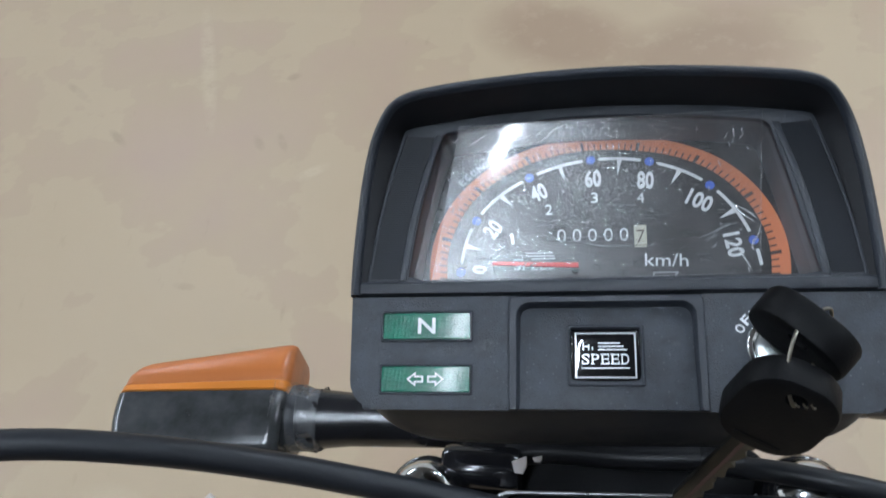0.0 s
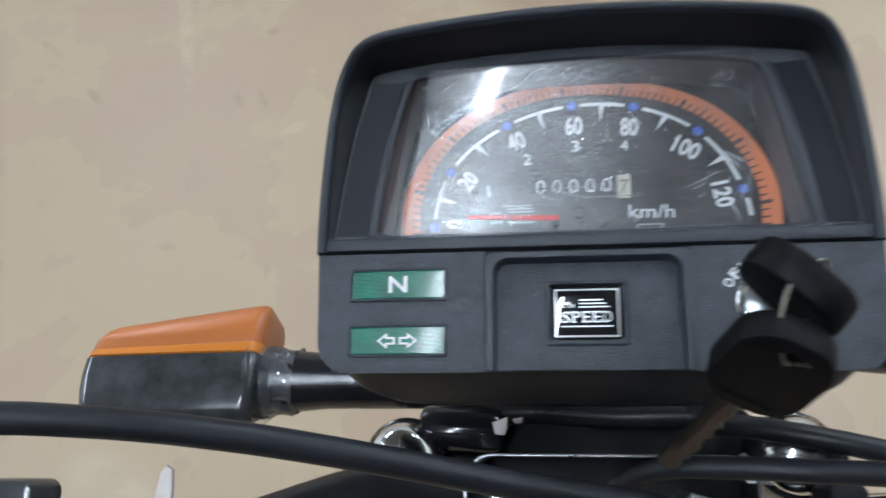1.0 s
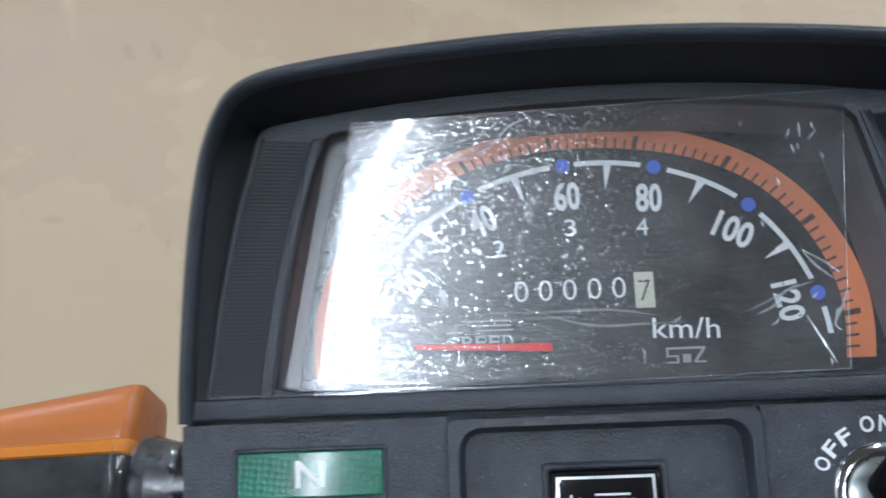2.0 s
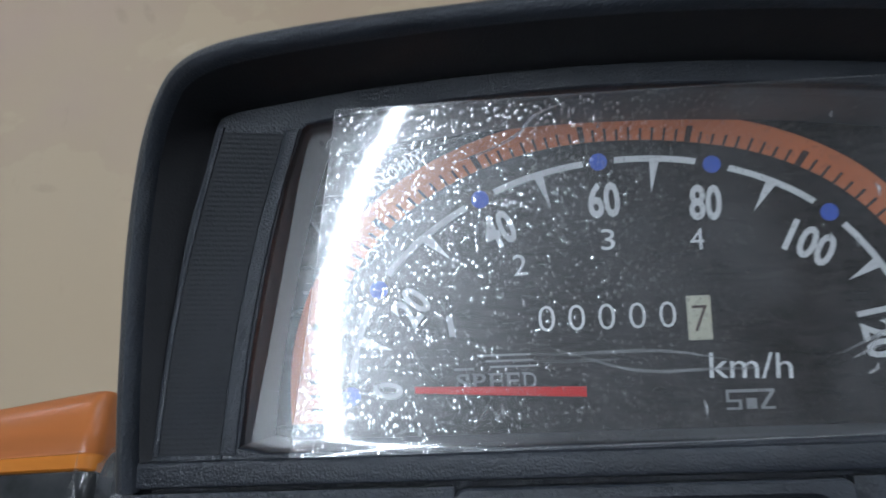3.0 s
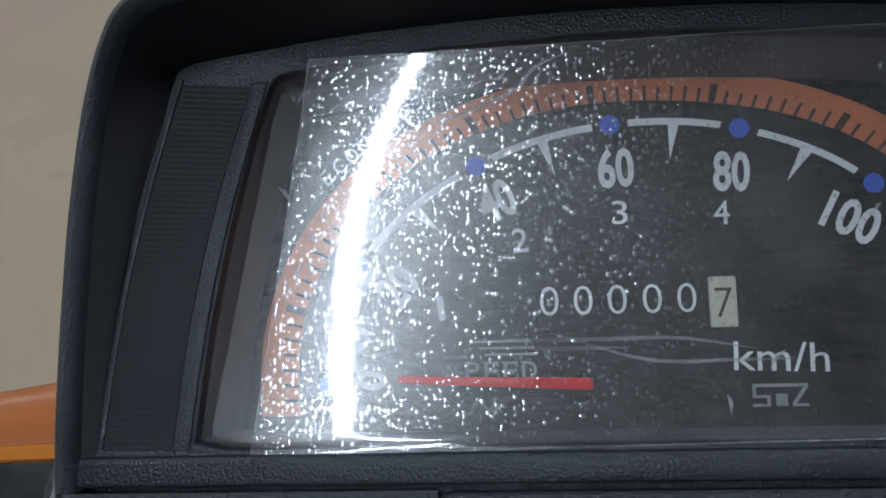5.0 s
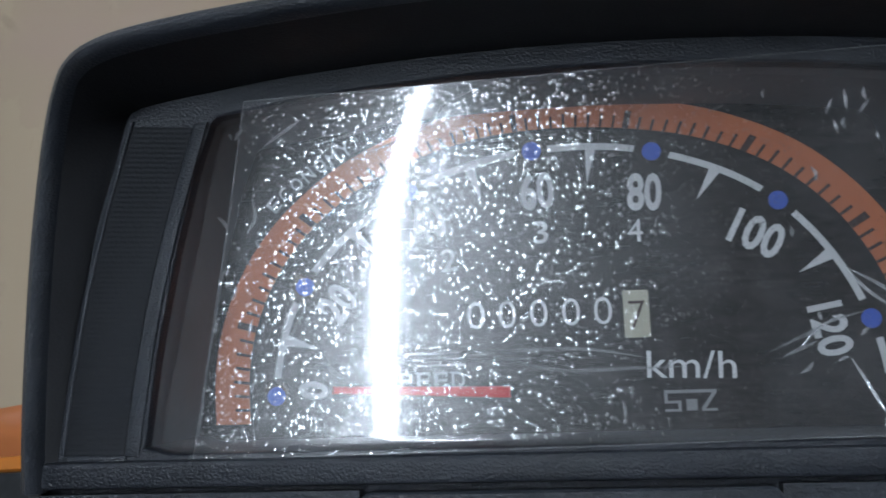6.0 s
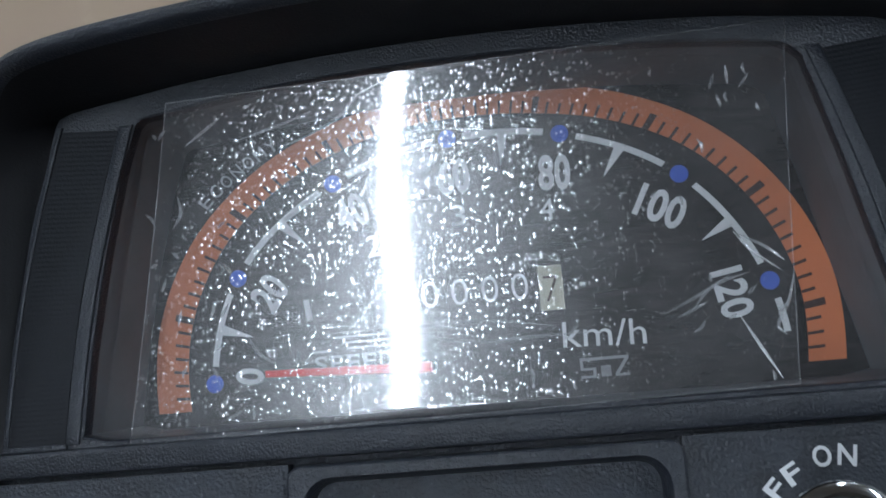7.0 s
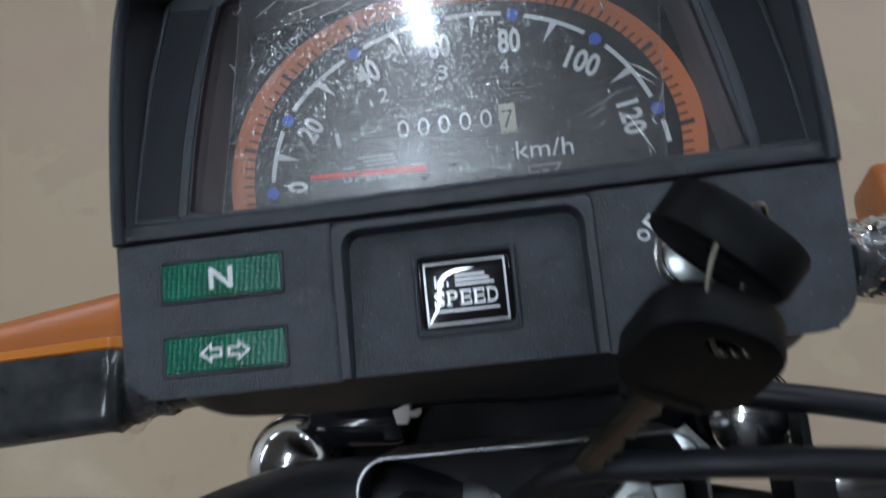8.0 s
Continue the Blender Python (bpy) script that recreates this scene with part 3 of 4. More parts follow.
part("scale_band", strip([band(a, 0) for a in ARC], [band(a, 1) for a in ARC], 0.0, 0.06), ORANGE, dial, "orange outer scale band", smooth=False)


def build_ticks():
    bm = bmesh.new()
    n = 74
    for k in range(1, n):
        a = 180 * k / n
        long = k % 9 == 4
        wide, depth = (0.62, 0.58) if long else (0.27, 0.36 + 0.10 * random.random())
        prism([band(a - wide, 0), band(a - wide, depth), band(a + wide, depth), band(a + wide, 0)], 0.06, 0.10, 0, flat, bm)
    return bm


ticks = part("scale_ticks", build_ticks(), TICK, dial, "fine dark ticks on the orange band", smooth=False)
DOTS = [(-48.5, 4.5), (-43.3, 22.9), (-24.8, 38.4), (-3.5, 44.3), (16.4, 43.0), (36.0, 33.6), (48.6, 13.9)]
for x, y in DOTS:
    part("scale_dot", prism(circle_pts(x, y, 1.55, 20), 0.0, 0.1), BLUE, dial, "round blue dot", smooth=False)
POL = [(math.degrees(math.atan2(y, x)), math.hypot(x, y)) for x, y in DOTS]
POL_IN = [(192.0, 48.4)] + POL + [(2.0, 50.6)]


def dot_line(deg):
    for i in range(len(POL_IN) - 1):
        if POL_IN[i][0] >= deg >= POL_IN[i + 1][0]:
            break
    p = [POL_IN[max(0, min(len(POL_IN) - 1, i + k))] for k in (-1, 0, 1, 2)]
    u = (deg - p[1][0]) / (p[2][0] - p[1][0])
    r = [q[1] for q in p]
    return 0.5 * (2 * r[1] + (r[2] - r[0]) * u + (2 * r[0] - 5 * r[1] + 4 * r[2] - r[3]) * u * u + (3 * r[1] - r[0] - 3 * r[2] + r[3]) * u**3)


def pol(deg, dr):
    r = dot_line(deg) + dr
    return (r * math.cos(radians(deg)), r * math.sin(radians(deg)))


for i in range(len(POL)):
    a0 = POL[i][0] - 3.6
    a1 = POL[i + 1][0] + 3.6 if i + 1 < len(POL) else POL[i][0] - 10
    line = [a0 + (a1 - a0) * k / 12 for k in range(13)]
    part("scale_line", strip([pol(a, -0.55) for a in line], [pol(a, 0.55) for a in line], 0.0, 0.08), WHITE, dial, "thin white arc between dots", smooth=False)
    if i + 1 < len(POL):
        am = (a0 + a1) / 2
        part("scale_wedge", prism([pol(am - 1.1, -0.3), pol(am + 1.1, -0.3), pol(am, -6.2)], 0.0, 0.1), WHITE, dial, "white pointed tick", smooth=False)
for txt, x, y, w, h, a in (("0", -42.0, 5.3, 2.9, 5.2, 84), ("20", -37.6, 19.8, 5.6, 5.8, 52), ("40", -21.7, 32.8, 5.6, 6.2, 23), ("60", -2.9, 37.4, 5.6, 6.4, 2),
                           ("80", 14.8, 36.2, 5.6, 6.4, -3), ("100", 32.3, 28.2, 8.4, 6.0, -28), ("120", 42.3, 12.4, 8.4, 5.6, -80)):
    part("speed_number", letters(txt, x, y, w, h, a, 0.0, bold=0.028), WHITE, dial, "white printed number " + txt, smooth=False)
for txt, x, y, a in (("1", -30.8, 16.1, 8), ("2", -18.2, 26.4, 3), ("3", -2.6, 30.3, 0), ("4", 12.9, 29.8, 0)):
    part("gear_number", letters(txt, x, y, 1.0 if txt == "1" else 2.4, 3.7, a, 0.0), WHITE, dial, "small white number " + txt, smooth=False)
part("unit_text", letters("km/h", 20.4, 7.6, 14.0, 4.4, -2, 0.0), WHITE, dial, "white lettering km/h", smooth=False)


def build_economy():
    bm = bmesh.new()
    for k, ch in enumerate("ECONOMY"):
        a = 142.4 - 14.9 * k / 6
        r = 61.4 - 2.6 * k / 6
        letters(ch, r * math.cos(radians(a)), r * math.sin(radians(a)), 1.9, 2.4, a - 94, 0.0, bm=bm)
    return bm


part("scale_text", build_economy(), GREY_PRINT, dial, "small grey lettering economy along the band", smooth=False)


def bars(rows, h, mp=flat, deep=0.08):
    bm = bmesh.new()
    for x0, y0, x1, y1 in rows:
        prism([(x0, y0), (x1, y0), (x1, y1), (x0, y1)], h, h + deep, 0, mp, bm)
    return bm


part("maker_mark", bars([(15.8, 3.1, 24.0, 3.6), (15.8, 0.2, 18.4, 0.6), (17.9, 0.2, 18.4, 1.9), (15.8, 1.5, 18.4, 1.9), (15.8, 1.5, 16.3, 3.1), (21.6, 0.2, 24.0, 0.6), (19.2, 0.3, 20.9, 2.1), (19.7, 0.8, 20.4, 1.6)], 0.0), GREY_PRINT, dial, "small grey printed maker's mark", smooth=False)
part("maker_mark", prism([(23.3, 3.1), (21.5, 0.6), (22.2, 0.6), (24.0, 3.1)], 0.0, 0.08), GREY_PRINT, dial, "small grey slanted stroke", smooth=False)
part("printed_bars", bars([(-26.3, 10.6, -17.0, 10.95), (-25.0, 9.6, -16.6, 9.95), (-24.2, 8.6, -16.2, 8.95), (-30.4, 8.3, -27.0, 8.7)], 0.0), GREY_PRINT, dial, "faint printed stripes above the needle", smooth=False)


def serif_word(body, cx, cy, w, h, z, mp, bold, deep):
    """Type with small feet and spurs on its stems."""
    bm = bmesh.new()
    step = w / len(body)
    for k, ch in enumerate(body):
        x, lw = cx - w / 2 + step * (k + 0.5), step * 0.76
        letters(ch, x, cy, lw, h, 0, z, mp, bold, deep, bm)
        left, t = x - lw / 2, 0.09 * h
        spurs = {"S": [(x + lw * 0.36, cy + h * 0.16, x + lw * 0.5, cy + h * 0.5), (left, cy - h * 0.5, left + lw * 0.14, cy - h * 0.16)],
                 "P": [(left - lw * 0.14, cy - h / 2, left + lw * 0.42, cy - h / 2 + t), (left - lw * 0.14, cy + h / 2 - t, left + lw * 0.1, cy + h / 2)],
                 "E": [(left - lw * 0.14, cy - h / 2, left + lw * 0.1, cy - h / 2 + t), (left - lw * 0.14, cy + h / 2 - t, left + lw * 0.1, cy + h / 2), (x + lw * 0.4, cy - h / 2, x + lw * 0.54, cy - h * 0.2), (x + lw * 0.38, cy + h * 0.22, x + lw * 0.5, cy + h / 2)],
                 "D": [(left - lw * 0.14, cy - h / 2, left + lw * 0.1, cy - h / 2 + t), (left - lw * 0.14, cy + h / 2 - t, left + lw * 0.1, cy + h / 2)]}
        for x0, y0, x1, y1 in spurs[ch]:
            prism([(x0, y0), (x1, y0), (x1, y1), (x0, y1)], z, z + deep * 0.9, 0, mp, bm)
    return bm


part("printed_word", serif_word("SPEED", -23.2, 6.3, 14.6, 2.8, 0.0, flat, 0.01, 0.12), GREY_PRINT, dial, "faint grey serif lettering speed", smooth=False)

# odometer
odo = part("odometer", prism(box_pts(-17.0, 12.6, 15.0, 20.0, 0.6), -0.5, 0.03), DIAL_FACE, dial, "dark odometer window")
for x in (-14.0, -8.8, -3.6, 1.7, 6.9):
    part("digit", letters("0", x, 16.8, 2.9, 4.5, 0, 0.06, bold=-0.012), WHITE, odo, "white figure 0", smooth=False)
part("number_wheel", prism(box_pts(10.2, 12.2, 14.3, 19.9, 0.3), 0.05, 0.5, 0.15), CREAM, odo, "cream number wheel")
part("digit", letters("7", 12.3, 15.9, 2.6, 4.5, 0, 0.5, bold=-0.012), TICK, odo, "dark figure 7", smooth=False)

# needle
needle = part("needle", prism([(-36.8, 4.9), (-8.6, 3.5), (-8.6, 5.2), (-36.8, 6.0)], 6.6, 7.4, 0.2), RED, cluster, "red speedometer needle")
part("needle_pin", lathe([(1.2, 0), (0.8, 0.6), (0.8, 6.7)], (-9.6, 4.4, 0), (0, 0, 1), 12), DIAL_FACE, needle, "short dark pin under the needle")

# window: a plain pane, and over it a clinging film that sags a little
WARP = {(0, 2): 1.6215, (0, 3): 0.191, (0, 4): -0.1681, (1, 1): -0.1727, (1, 2): 0.0355, (1, 3): 0.1724, (2, 0): 1.2285, (2, 1): -0.276, (2, 2): -0.9079,
        (3, 0): -0.279, (3, 1): -0.111, (4, 0): -0.5258}
PANE_Z = 16.7


def dish(x, y):
    u, w = max(-1.25, min(1.25, x / 50.0)), (y - 22.0) / 27.0
    return PANE_Z + sum(c * u**i * w**j for (i, j), c in WARP.items())


def film_z(x, y):
    """The film lies on the pane, and on the plate beyond the window's edge."""
    z = dish(x, y) + 0.3
    over = max(y - (52.3 - 0.00145 * x * x), -2.5 - y)
    return z + max(0.0, FACE_Z + 0.15 - z) * max(0.0, min(1.0, over / 0.8 + 0.5))


def sheet(corners, nx, ny, height):
    """A dished sheet over a four-sided outline: lower left, lower right, upper right, upper left."""
    (ax, ay), (bx, by), (cx, cy), (dx, dy) = corners
    bm = bmesh.new()
    grid = []
    for j in range(ny + 1):
        v = j / ny
        row = []
        for i in range(nx + 1):
            u = i / nx
            x = (ax + (bx - ax) * u) * (1 - v) + (dx + (cx - dx) * u) * v
            y = (ay + (by - ay) * u) * (1 - v) + (dy + (cy - dy) * u) * v
            row.append(bm.verts.new((x, y, height(x, y))))
        grid.append(row)
    for j in range(ny):
        for i in range(nx):
            bm.faces.new((grid[j][i], grid[j][i + 1], grid[j + 1][i + 1], grid[j + 1][i]))
    return bm


pane = part("window", sheet([(-62.4, -2.6), (62.6, -2.6), (51.6, 52.0), (-51.8, 52.0)], 12, 8, lambda x, y: 13.5 - 0.015 * x), WINDOW, cluster, "clear plastic pane over the dial")
pane.visible_shadow = False
FILM_C = [(-55.3, -3.8), (45.8, -2.4), (50.8, 52.0), (-47.3, 50.4)]
film_thing = thing("protective_film", "wrinkled clear protective film with small bubbles on the dial window", "film")
film = part("film", sheet(FILM_C, 90, 90, film_z), FILM, film_thing)
film.visible_shadow = False

WRINKLES = [[(38.6, 42.6), (39.6, 44.9)], [(41.4, 46.1), (41.5, 42.9)], [(43.0, 42.4), (44.8, 44.5)], [(39.6, 41.8), (40.1, 39.8)], [(47.4, 13.8), (46.0, 9.6), (44.1, 6.3), (45.1, 4.7)],
            [(32.3, 9.5), (35.6, 12.7), (41.2, 14.4)], [(-46.2, 35.0), (-45.8, 32.1), (-47.1, 29.8)], [(-29.2, 41.0), (-23.5, 42.7), (-18.6, 45.1), (-15.7, 48.0), (-10.9, 49.9)],
            [(-36.1, 12.2), (-34.4, 8.9), (-31.7, 6.9)], [(-38.7, 16.9), (-40.3, 14.3)], [(-41.7, 7.2), (-40.8, 5.4)], [(-21.3, 10.9), (-12.5, 10.6), (1.6, 10.6), (11.7, 9.0)],
            [(-21.4, 9.8), (-12.5, 9.5), (-4.6, 9.5)], [(-46.3, 16.7), (-47.0, 14.0)], [(-35.7, 43.0), (-29.0, 44.6), (-23.3, 46.3)], [(-44.3, 43.1), (-38.4, 46.9)],
            [(38.9, 8.0), (43.6, -1.4)] , [(39.5, 20.6), (43.8, 17.9), (46.3, 15.6)] , [(39.5, 20.6), (41.8, 17.5), (45.5, 14.3)] , [(28.1, 9.2), (34.2, 11.9), (38.0, 14.1)] , [(30.0, 8.5), (34.6, 10.5)] , [(-15.0, 11.6), (-2.2, 7.8), (9.4, 7.6), (16.5, 7.6)]]
random.seed(11)
for k in range(46):
    x, y, a, l = random.uniform(-52, 46), random.uniform(-2, 47), random.uniform(0.4, 2.4), random.uniform(0.5, 1.3)
    if -20 < x < 30 and random.random() < 0.6:
        x = -52 + (x + 20) * 0.4
    dx, dy, b = l * math.cos(a), l * math.sin(a), random.uniform(-0.4, 0.4)
    WRINKLES.append([(x - dx, y - dy), (x + b * dy, y - b * dx), (x + dx, y + dy)])
for line in WRINKLES:
    pts = spline([(x, y, film_z(x, y) - 0.08) for x, y in line], 6 * len(line))
    n = len(pts) - 1
    w = part("wrinkle", tube(pts, 0.2, 8, radii=[0.05 + 0.20 * math.sin(math.pi * k / n) for k in range(n + 1)]), WRINKLE, film, "raised crease in the film")
    w.visible_shadow = False

for i in range(4):
    (ax, ay), (bx, by) = FILM_C[i], FILM_C[(i + 1) % 4]
    pts = [(ax + (bx - ax) * k / 90, ay + (by - ay) * k / 90) for k in range(91)]
    cut = [0.06 + 0.13 * max(0.0, noise.noise(Vector((x * 0.9, y * 0.9, i)))) for x, y in pts]
    e = part("film_edge", tube([(x + 0.5 * cut[k], y, film_z(x, y) + 0.6 * cut[k]) for k, (x, y) in enumerate(pts)], 0.09, 6, radii=cut), WRINKLE, film, "cut edge of the film")
    e.visible_shadow = False

# lower body


def build_lower():
    half = spline([(x, y, 0) for x, y in LOW], 41)
    out = [Vector((p.x, p.y)) for p in half] + [Vector((-p.x, p.y)) for p in half[::-1][1:]]
    n = len(out)
    loops = []
    for i in range(n):
        p = out[i]
        w = (out[min(i + 1, n - 1)] - out[max(i - 1, 0)]).normalized()
        inw = Vector((w.y, -w.x))
        z = PANEL_Z
        k = max(0.0, min(1.0, (-p.y - 38) / 14.0))
        row = [(p * 0.93, -36), (p * 0.99, -26), (p + inw * 0.6 * k, z - 14 - 8 * k), (p + inw * (0.2 + 5.5 * k), z - 5 - 6 * k), (p + inw * (0.9 + 9.2 * k), z - 1.4), (p + inw * (1.5 + 9.6 * k), z - 0.5), (p + inw * (2.4 + 9.9 * k), z - 0.1)]
        loops.append([Vector((a.x, a.y, b)) for a, b in row])
    bm = bmesh.new()
    rings(bm, loops, close=False, cap0=False, cap1=False)
    return bm


part("lower_shell", build_lower(), SHELL_ABS, cluster, "rounded black lower shell")
part("panel_base", prism([(-77.0, -43.6), (77.0, -43.6), (79.6, -30), (80.3, -7.6), (-80.3, -7.6), (-79.6, -30)], -6.0, -3.2, 0.3, pan), PANEL_ABS, cluster, "black floor under the plates")


def panel_side(sx, x1, x2, y0, y1, r):
    """One side of the lower panel, with a large rounded outer corner at its foot."""
    pts = [(sx * x1, y0), (sx * x1, y1), (sx * x2, y1), (sx * (x2 - 0.6), y0 + r)]
    pts += [(sx * (x2 - 0.6 - r + r * math.cos(radians(a))), y0 + r - r * math.sin(radians(a))) for a in (15, 30, 45, 60, 75, 90)]
    return pts if sx < 0 else pts[::-1]


for sx, x1 in ((-1, 30.7), (1, 28.6)):
    part("side_block", prism(panel_side(sx, x1, 80.9, -43.9, -8.8, 9.0)[::-1], -4.0, 0.25, 0.3, pan), PANEL_ABS, cluster, "grained black side of the lower panel")
part("seam_strip", prism(box_pts(-81.2, -7.7, 81.2, -3.6, 0.9), 12.0, FACE_Z + 0.9, 0.8), BLACK_ABS, cluster, "rounded bar between dial and panel")
part("back_cover", prism([(p.x * 0.9, p.y * 0.9) for p in spline([(x, y, 0) for x, y in ([p[:2] for p in mirrored(LIP)] + [(x, y) for x, y in LOW[1:]] + [(-x, y) for x, y in LOW[::-1][1:]])[::-1]], 90)], -36, -34), SATIN_BLACK, cluster, "black rear cover")
for name, sx, x1, words in (("left_plate", -1, 31.4, "flat grained plate round the warning lamps"), ("right_plate", 1, 29.3, "flat grained plate round the ignition switch")):
    part(name, prism(panel_side(sx, x1, 79.9, -43.0, -10.0, 8.4)[::-1], -1.0, 0.55, 0.3, pan), PANEL_ABS, cluster, words)
arch_o = box_pts(-30.6, -43.7, 28.5, -8.8, 2.2, 6, (2, 3))
arch_i = box_pts(-28.0, -44.3, 26.0, -11.0, 4.2, 6, (2, 3))


def mid(x, y, h):
    """On the middle plate, which is sunk at its top and comes up to the panel at its foot."""
    return pan(x, y, h - 3.0 * max(0.0, min(1.0, (y + 43.6) / 31.0)))


def build_arch():
    """A raised frame, open at its foot, whose inner wall slopes down to the sunk middle plate."""
    def walk_round(pts):
        top = [p for p in pts if p[1] > -43.0]
        return [(top[0][0], -43.7)] + top + [(top[-1][0], -43.7)]

    o, i = walk_round(arch_o), walk_round(arch_i)
    o2, i2, i3 = (walk_round(inset(q, d)) for q, d in ((arch_o, 0.35), (arch_i, -0.3), (arch_i, 1.0)))
    bm = bmesh.new()
    rings(bm, [[pan(x, y, -1.0) for x, y in o], [pan(x, y, 0.6) for x, y in o], [pan(x, y, 0.95) for x, y in o2], [pan(x, y, 0.95) for x, y in i2], [pan(x, y, 0.6) for x, y in i],
               [mid(x, y, 0.0) for x, y in i3], [mid(x, y, -1.2) for x, y in i3]], close=False, cap0=False, cap1=False)
    return bm


part("arch_frame", build_arch(), BLACK_ABS, cluster, "raised arched frame round the sunk middle plate")
part("middle_plate", prism(box_pts(-27.4, -43.8, 25.4, -11.8, 3.8, 6, (2, 3)), -1.2, 0.35, 0.3, mid), PANEL_ABS, cluster, "grained middle plate")


def warning_lamp(y0, y1):
    x0, x1 = -70.3, -42.6
    part("lamp_frame", ring_plate(box_pts(x0 - 0.9, y0 - 0.9, x1 + 0.9, y1 + 0.9, 0.8), box_pts(x0, y0, x1, y1, 0.5), 0.4, 1.1, 0.3, pan), BLACK_ABS, cluster)
    bm = bmesh.new()
    n, mid = 24, (x0 + x1) / 2
    grid = []
    for k in range(n + 1):
        x = x0 + (x1 - x0) * k / n
        h = 1.03 - 0.16 * ((x - mid) / 13.8) ** 2
        grid.append([pan(x, y0, 0.0), pan(x, y0, h - 0.15), pan(x, y0 + 0.2, h), pan(x, y1 - 0.2, h), pan(x, y1, h - 0.15), pan(x, y1, 0.0)])
    rings(bm, grid, close=False, cap0=False, cap1=False)
    return part("lamp_lens", bm, GREEN, cluster, "ribbed green warning lamp lens", smooth=False)


lens_n = warning_lamp(-22.3, -14.0)
part("lamp_letter", letters("N", -56.4, -18.1, 5.6, 5.0, 0, 1.035, pan, bold=0.02, deep=0.05), WHITE, lens_n, "white letter N", smooth=False)
lens_a = warning_lamp(-38.8, -30.9)


def arrow(sx):
    cx, cy = -56.4, -34.9
    o = [(0.6, -1.1), (3.0, -1.1), (3.0, -2.3), (6.0, 0.0), (3.0, 2.3), (3.0, 1.1), (0.6, 1.1)]
    i = [(1.2, -0.55), (3.55, -0.55), (3.55, -1.3), (5.1, 0.0), (3.55, 1.3), (3.55, 0.55), (1.2, 0.55)]
    f = lambda q: [(cx + sx * x, cy + y) for x, y in q][:: (1 if sx > 0 else -1)]
    return ring_plate(f(o), f(i), 0.94, 1.08, 0.0, pan)


for sx in (-1, 1):
    part("lamp_arrow", arrow(sx), WHITE, lens_a, "white outlined arrow", smooth=False)

# badge: socket, domed glossy plate, border and lettering


def badge_base(x, y, h):
    """The badge lies level with the panel over the sloping middle plate."""
    return pan(x, y, h - 1.6)


part("badge_socket", ring_plate(box_pts(-12.9, -36.8, 10.5, -17.9, 1.0), box_pts(-11.7, -35.6, 9.3, -19.1, 0.8), -1.4, 1.75, 0.45, badge_base), BLACK_ABS, cluster, "square black socket round the badge")
BADGE = (-11.6, -35.5, 9.2, -19.2)


def dome_h(x, y):
    """Height of the badge's clear dome, flat in its middle and steep at its edge."""
    u = min(1.0, abs(2 * (x - BADGE[0]) / (BADGE[2] - BADGE[0]) - 1))
    w = min(1.0, abs(2 * (y - BADGE[1]) / (BADGE[3] - BADGE[1]) - 1))
    return 0.3 + 0.5 * math.sqrt(max(0.0, (1 - u**24) * (1 - w**20))) + 0.36 * (1 - u**4) + 0.85 * (1 - w**4)


def on_badge(x, y, h):
    return badge_base(x, y, dome_h(x, y) + h)


def build_dome():
    bm = bmesh.new()
    n = 40
    t = [0.5 - 0.5 * math.cos(math.pi * (0.12 + 0.76 * k / n)) for k in range(n + 1)]
    t = [(a - t[0]) / (t[-1] - t[0]) for a in t]
    grid = [[bm.verts.new(on_badge(BADGE[0] + (BADGE[2] - BADGE[0]) * a, BADGE[1] + (BADGE[3] - BADGE[1]) * b, 0.0)) for a in t] for b in t]
    for j in range(n):
        for i in range(n):
            bm.faces.new((grid[j][i], grid[j][i + 1], grid[j + 1][i + 1], grid[j + 1][i]))
    return bm


badge = part("badge", build_dome(), BADGE_GLOSS, cluster, "domed glossy black badge with silver border and lettering")
x0, y0, x1, y1 = BADGE[0] + 1.25, BADGE[1] + 1.15, BADGE[2] - 1.25, BADGE[3] - 1.15
for a, b, c, d in ((x0, y0, x1, y0 + 0.5), (x0, y1 - 0.5, x1, y1), (x0, y0 + 0.5, x0 + 0.5, y1 - 0.5), (x1 - 0.5, y0 + 0.5, x1, y1 - 0.5)):
    k = [q / 14 for q in range(15)]
    if c - a > d - b:
        edge = strip([(a + (c - a) * q, b) for q in k], [(a + (c - a) * q, d) for q in k], -0.02, 0.03, on_badge)
    else:
        edge = strip([(a, b + (d - b) * q) for q in k], [(c, b + (d - b) * q) for q in k], -0.02, 0.03, on_badge)
    part("badge_border", edge, SILVER, badge, "thin bright silver border")
for x0, y0, x1, y1 in ((-3.4, -23.9, 3.2, -23.5), (-3.4, -24.9, 4.2, -24.5), (-3.4, -25.9, 5.2, -25.5), (-8.4, -31.5, 5.9, -31.15), (-8.0, -25.9, -7.6, -23.6), (-7.6, -24.9, -6.4, -24.5), (-6.4, -25.9, -6.0, -24.1), (-5.3, -25.9, -4.9, -24.9)):
    k = [q / 16 for q in range(17)]
    part("badge_bar", strip([(x0 + (x1 - x0) * q, y0) for q in k], [(x0 + (x1 - x0) * q, y1) for q in k], -0.02, 0.04, on_badge), SILVER, badge, smooth=False)
part("badge_word", serif_word("SPEED", -1.3, -28.6, 14.8, 3.2, 0.01, on_badge, 0.0, 0.05), SILVER, badge, "silver serif lettering speed", smooth=False)

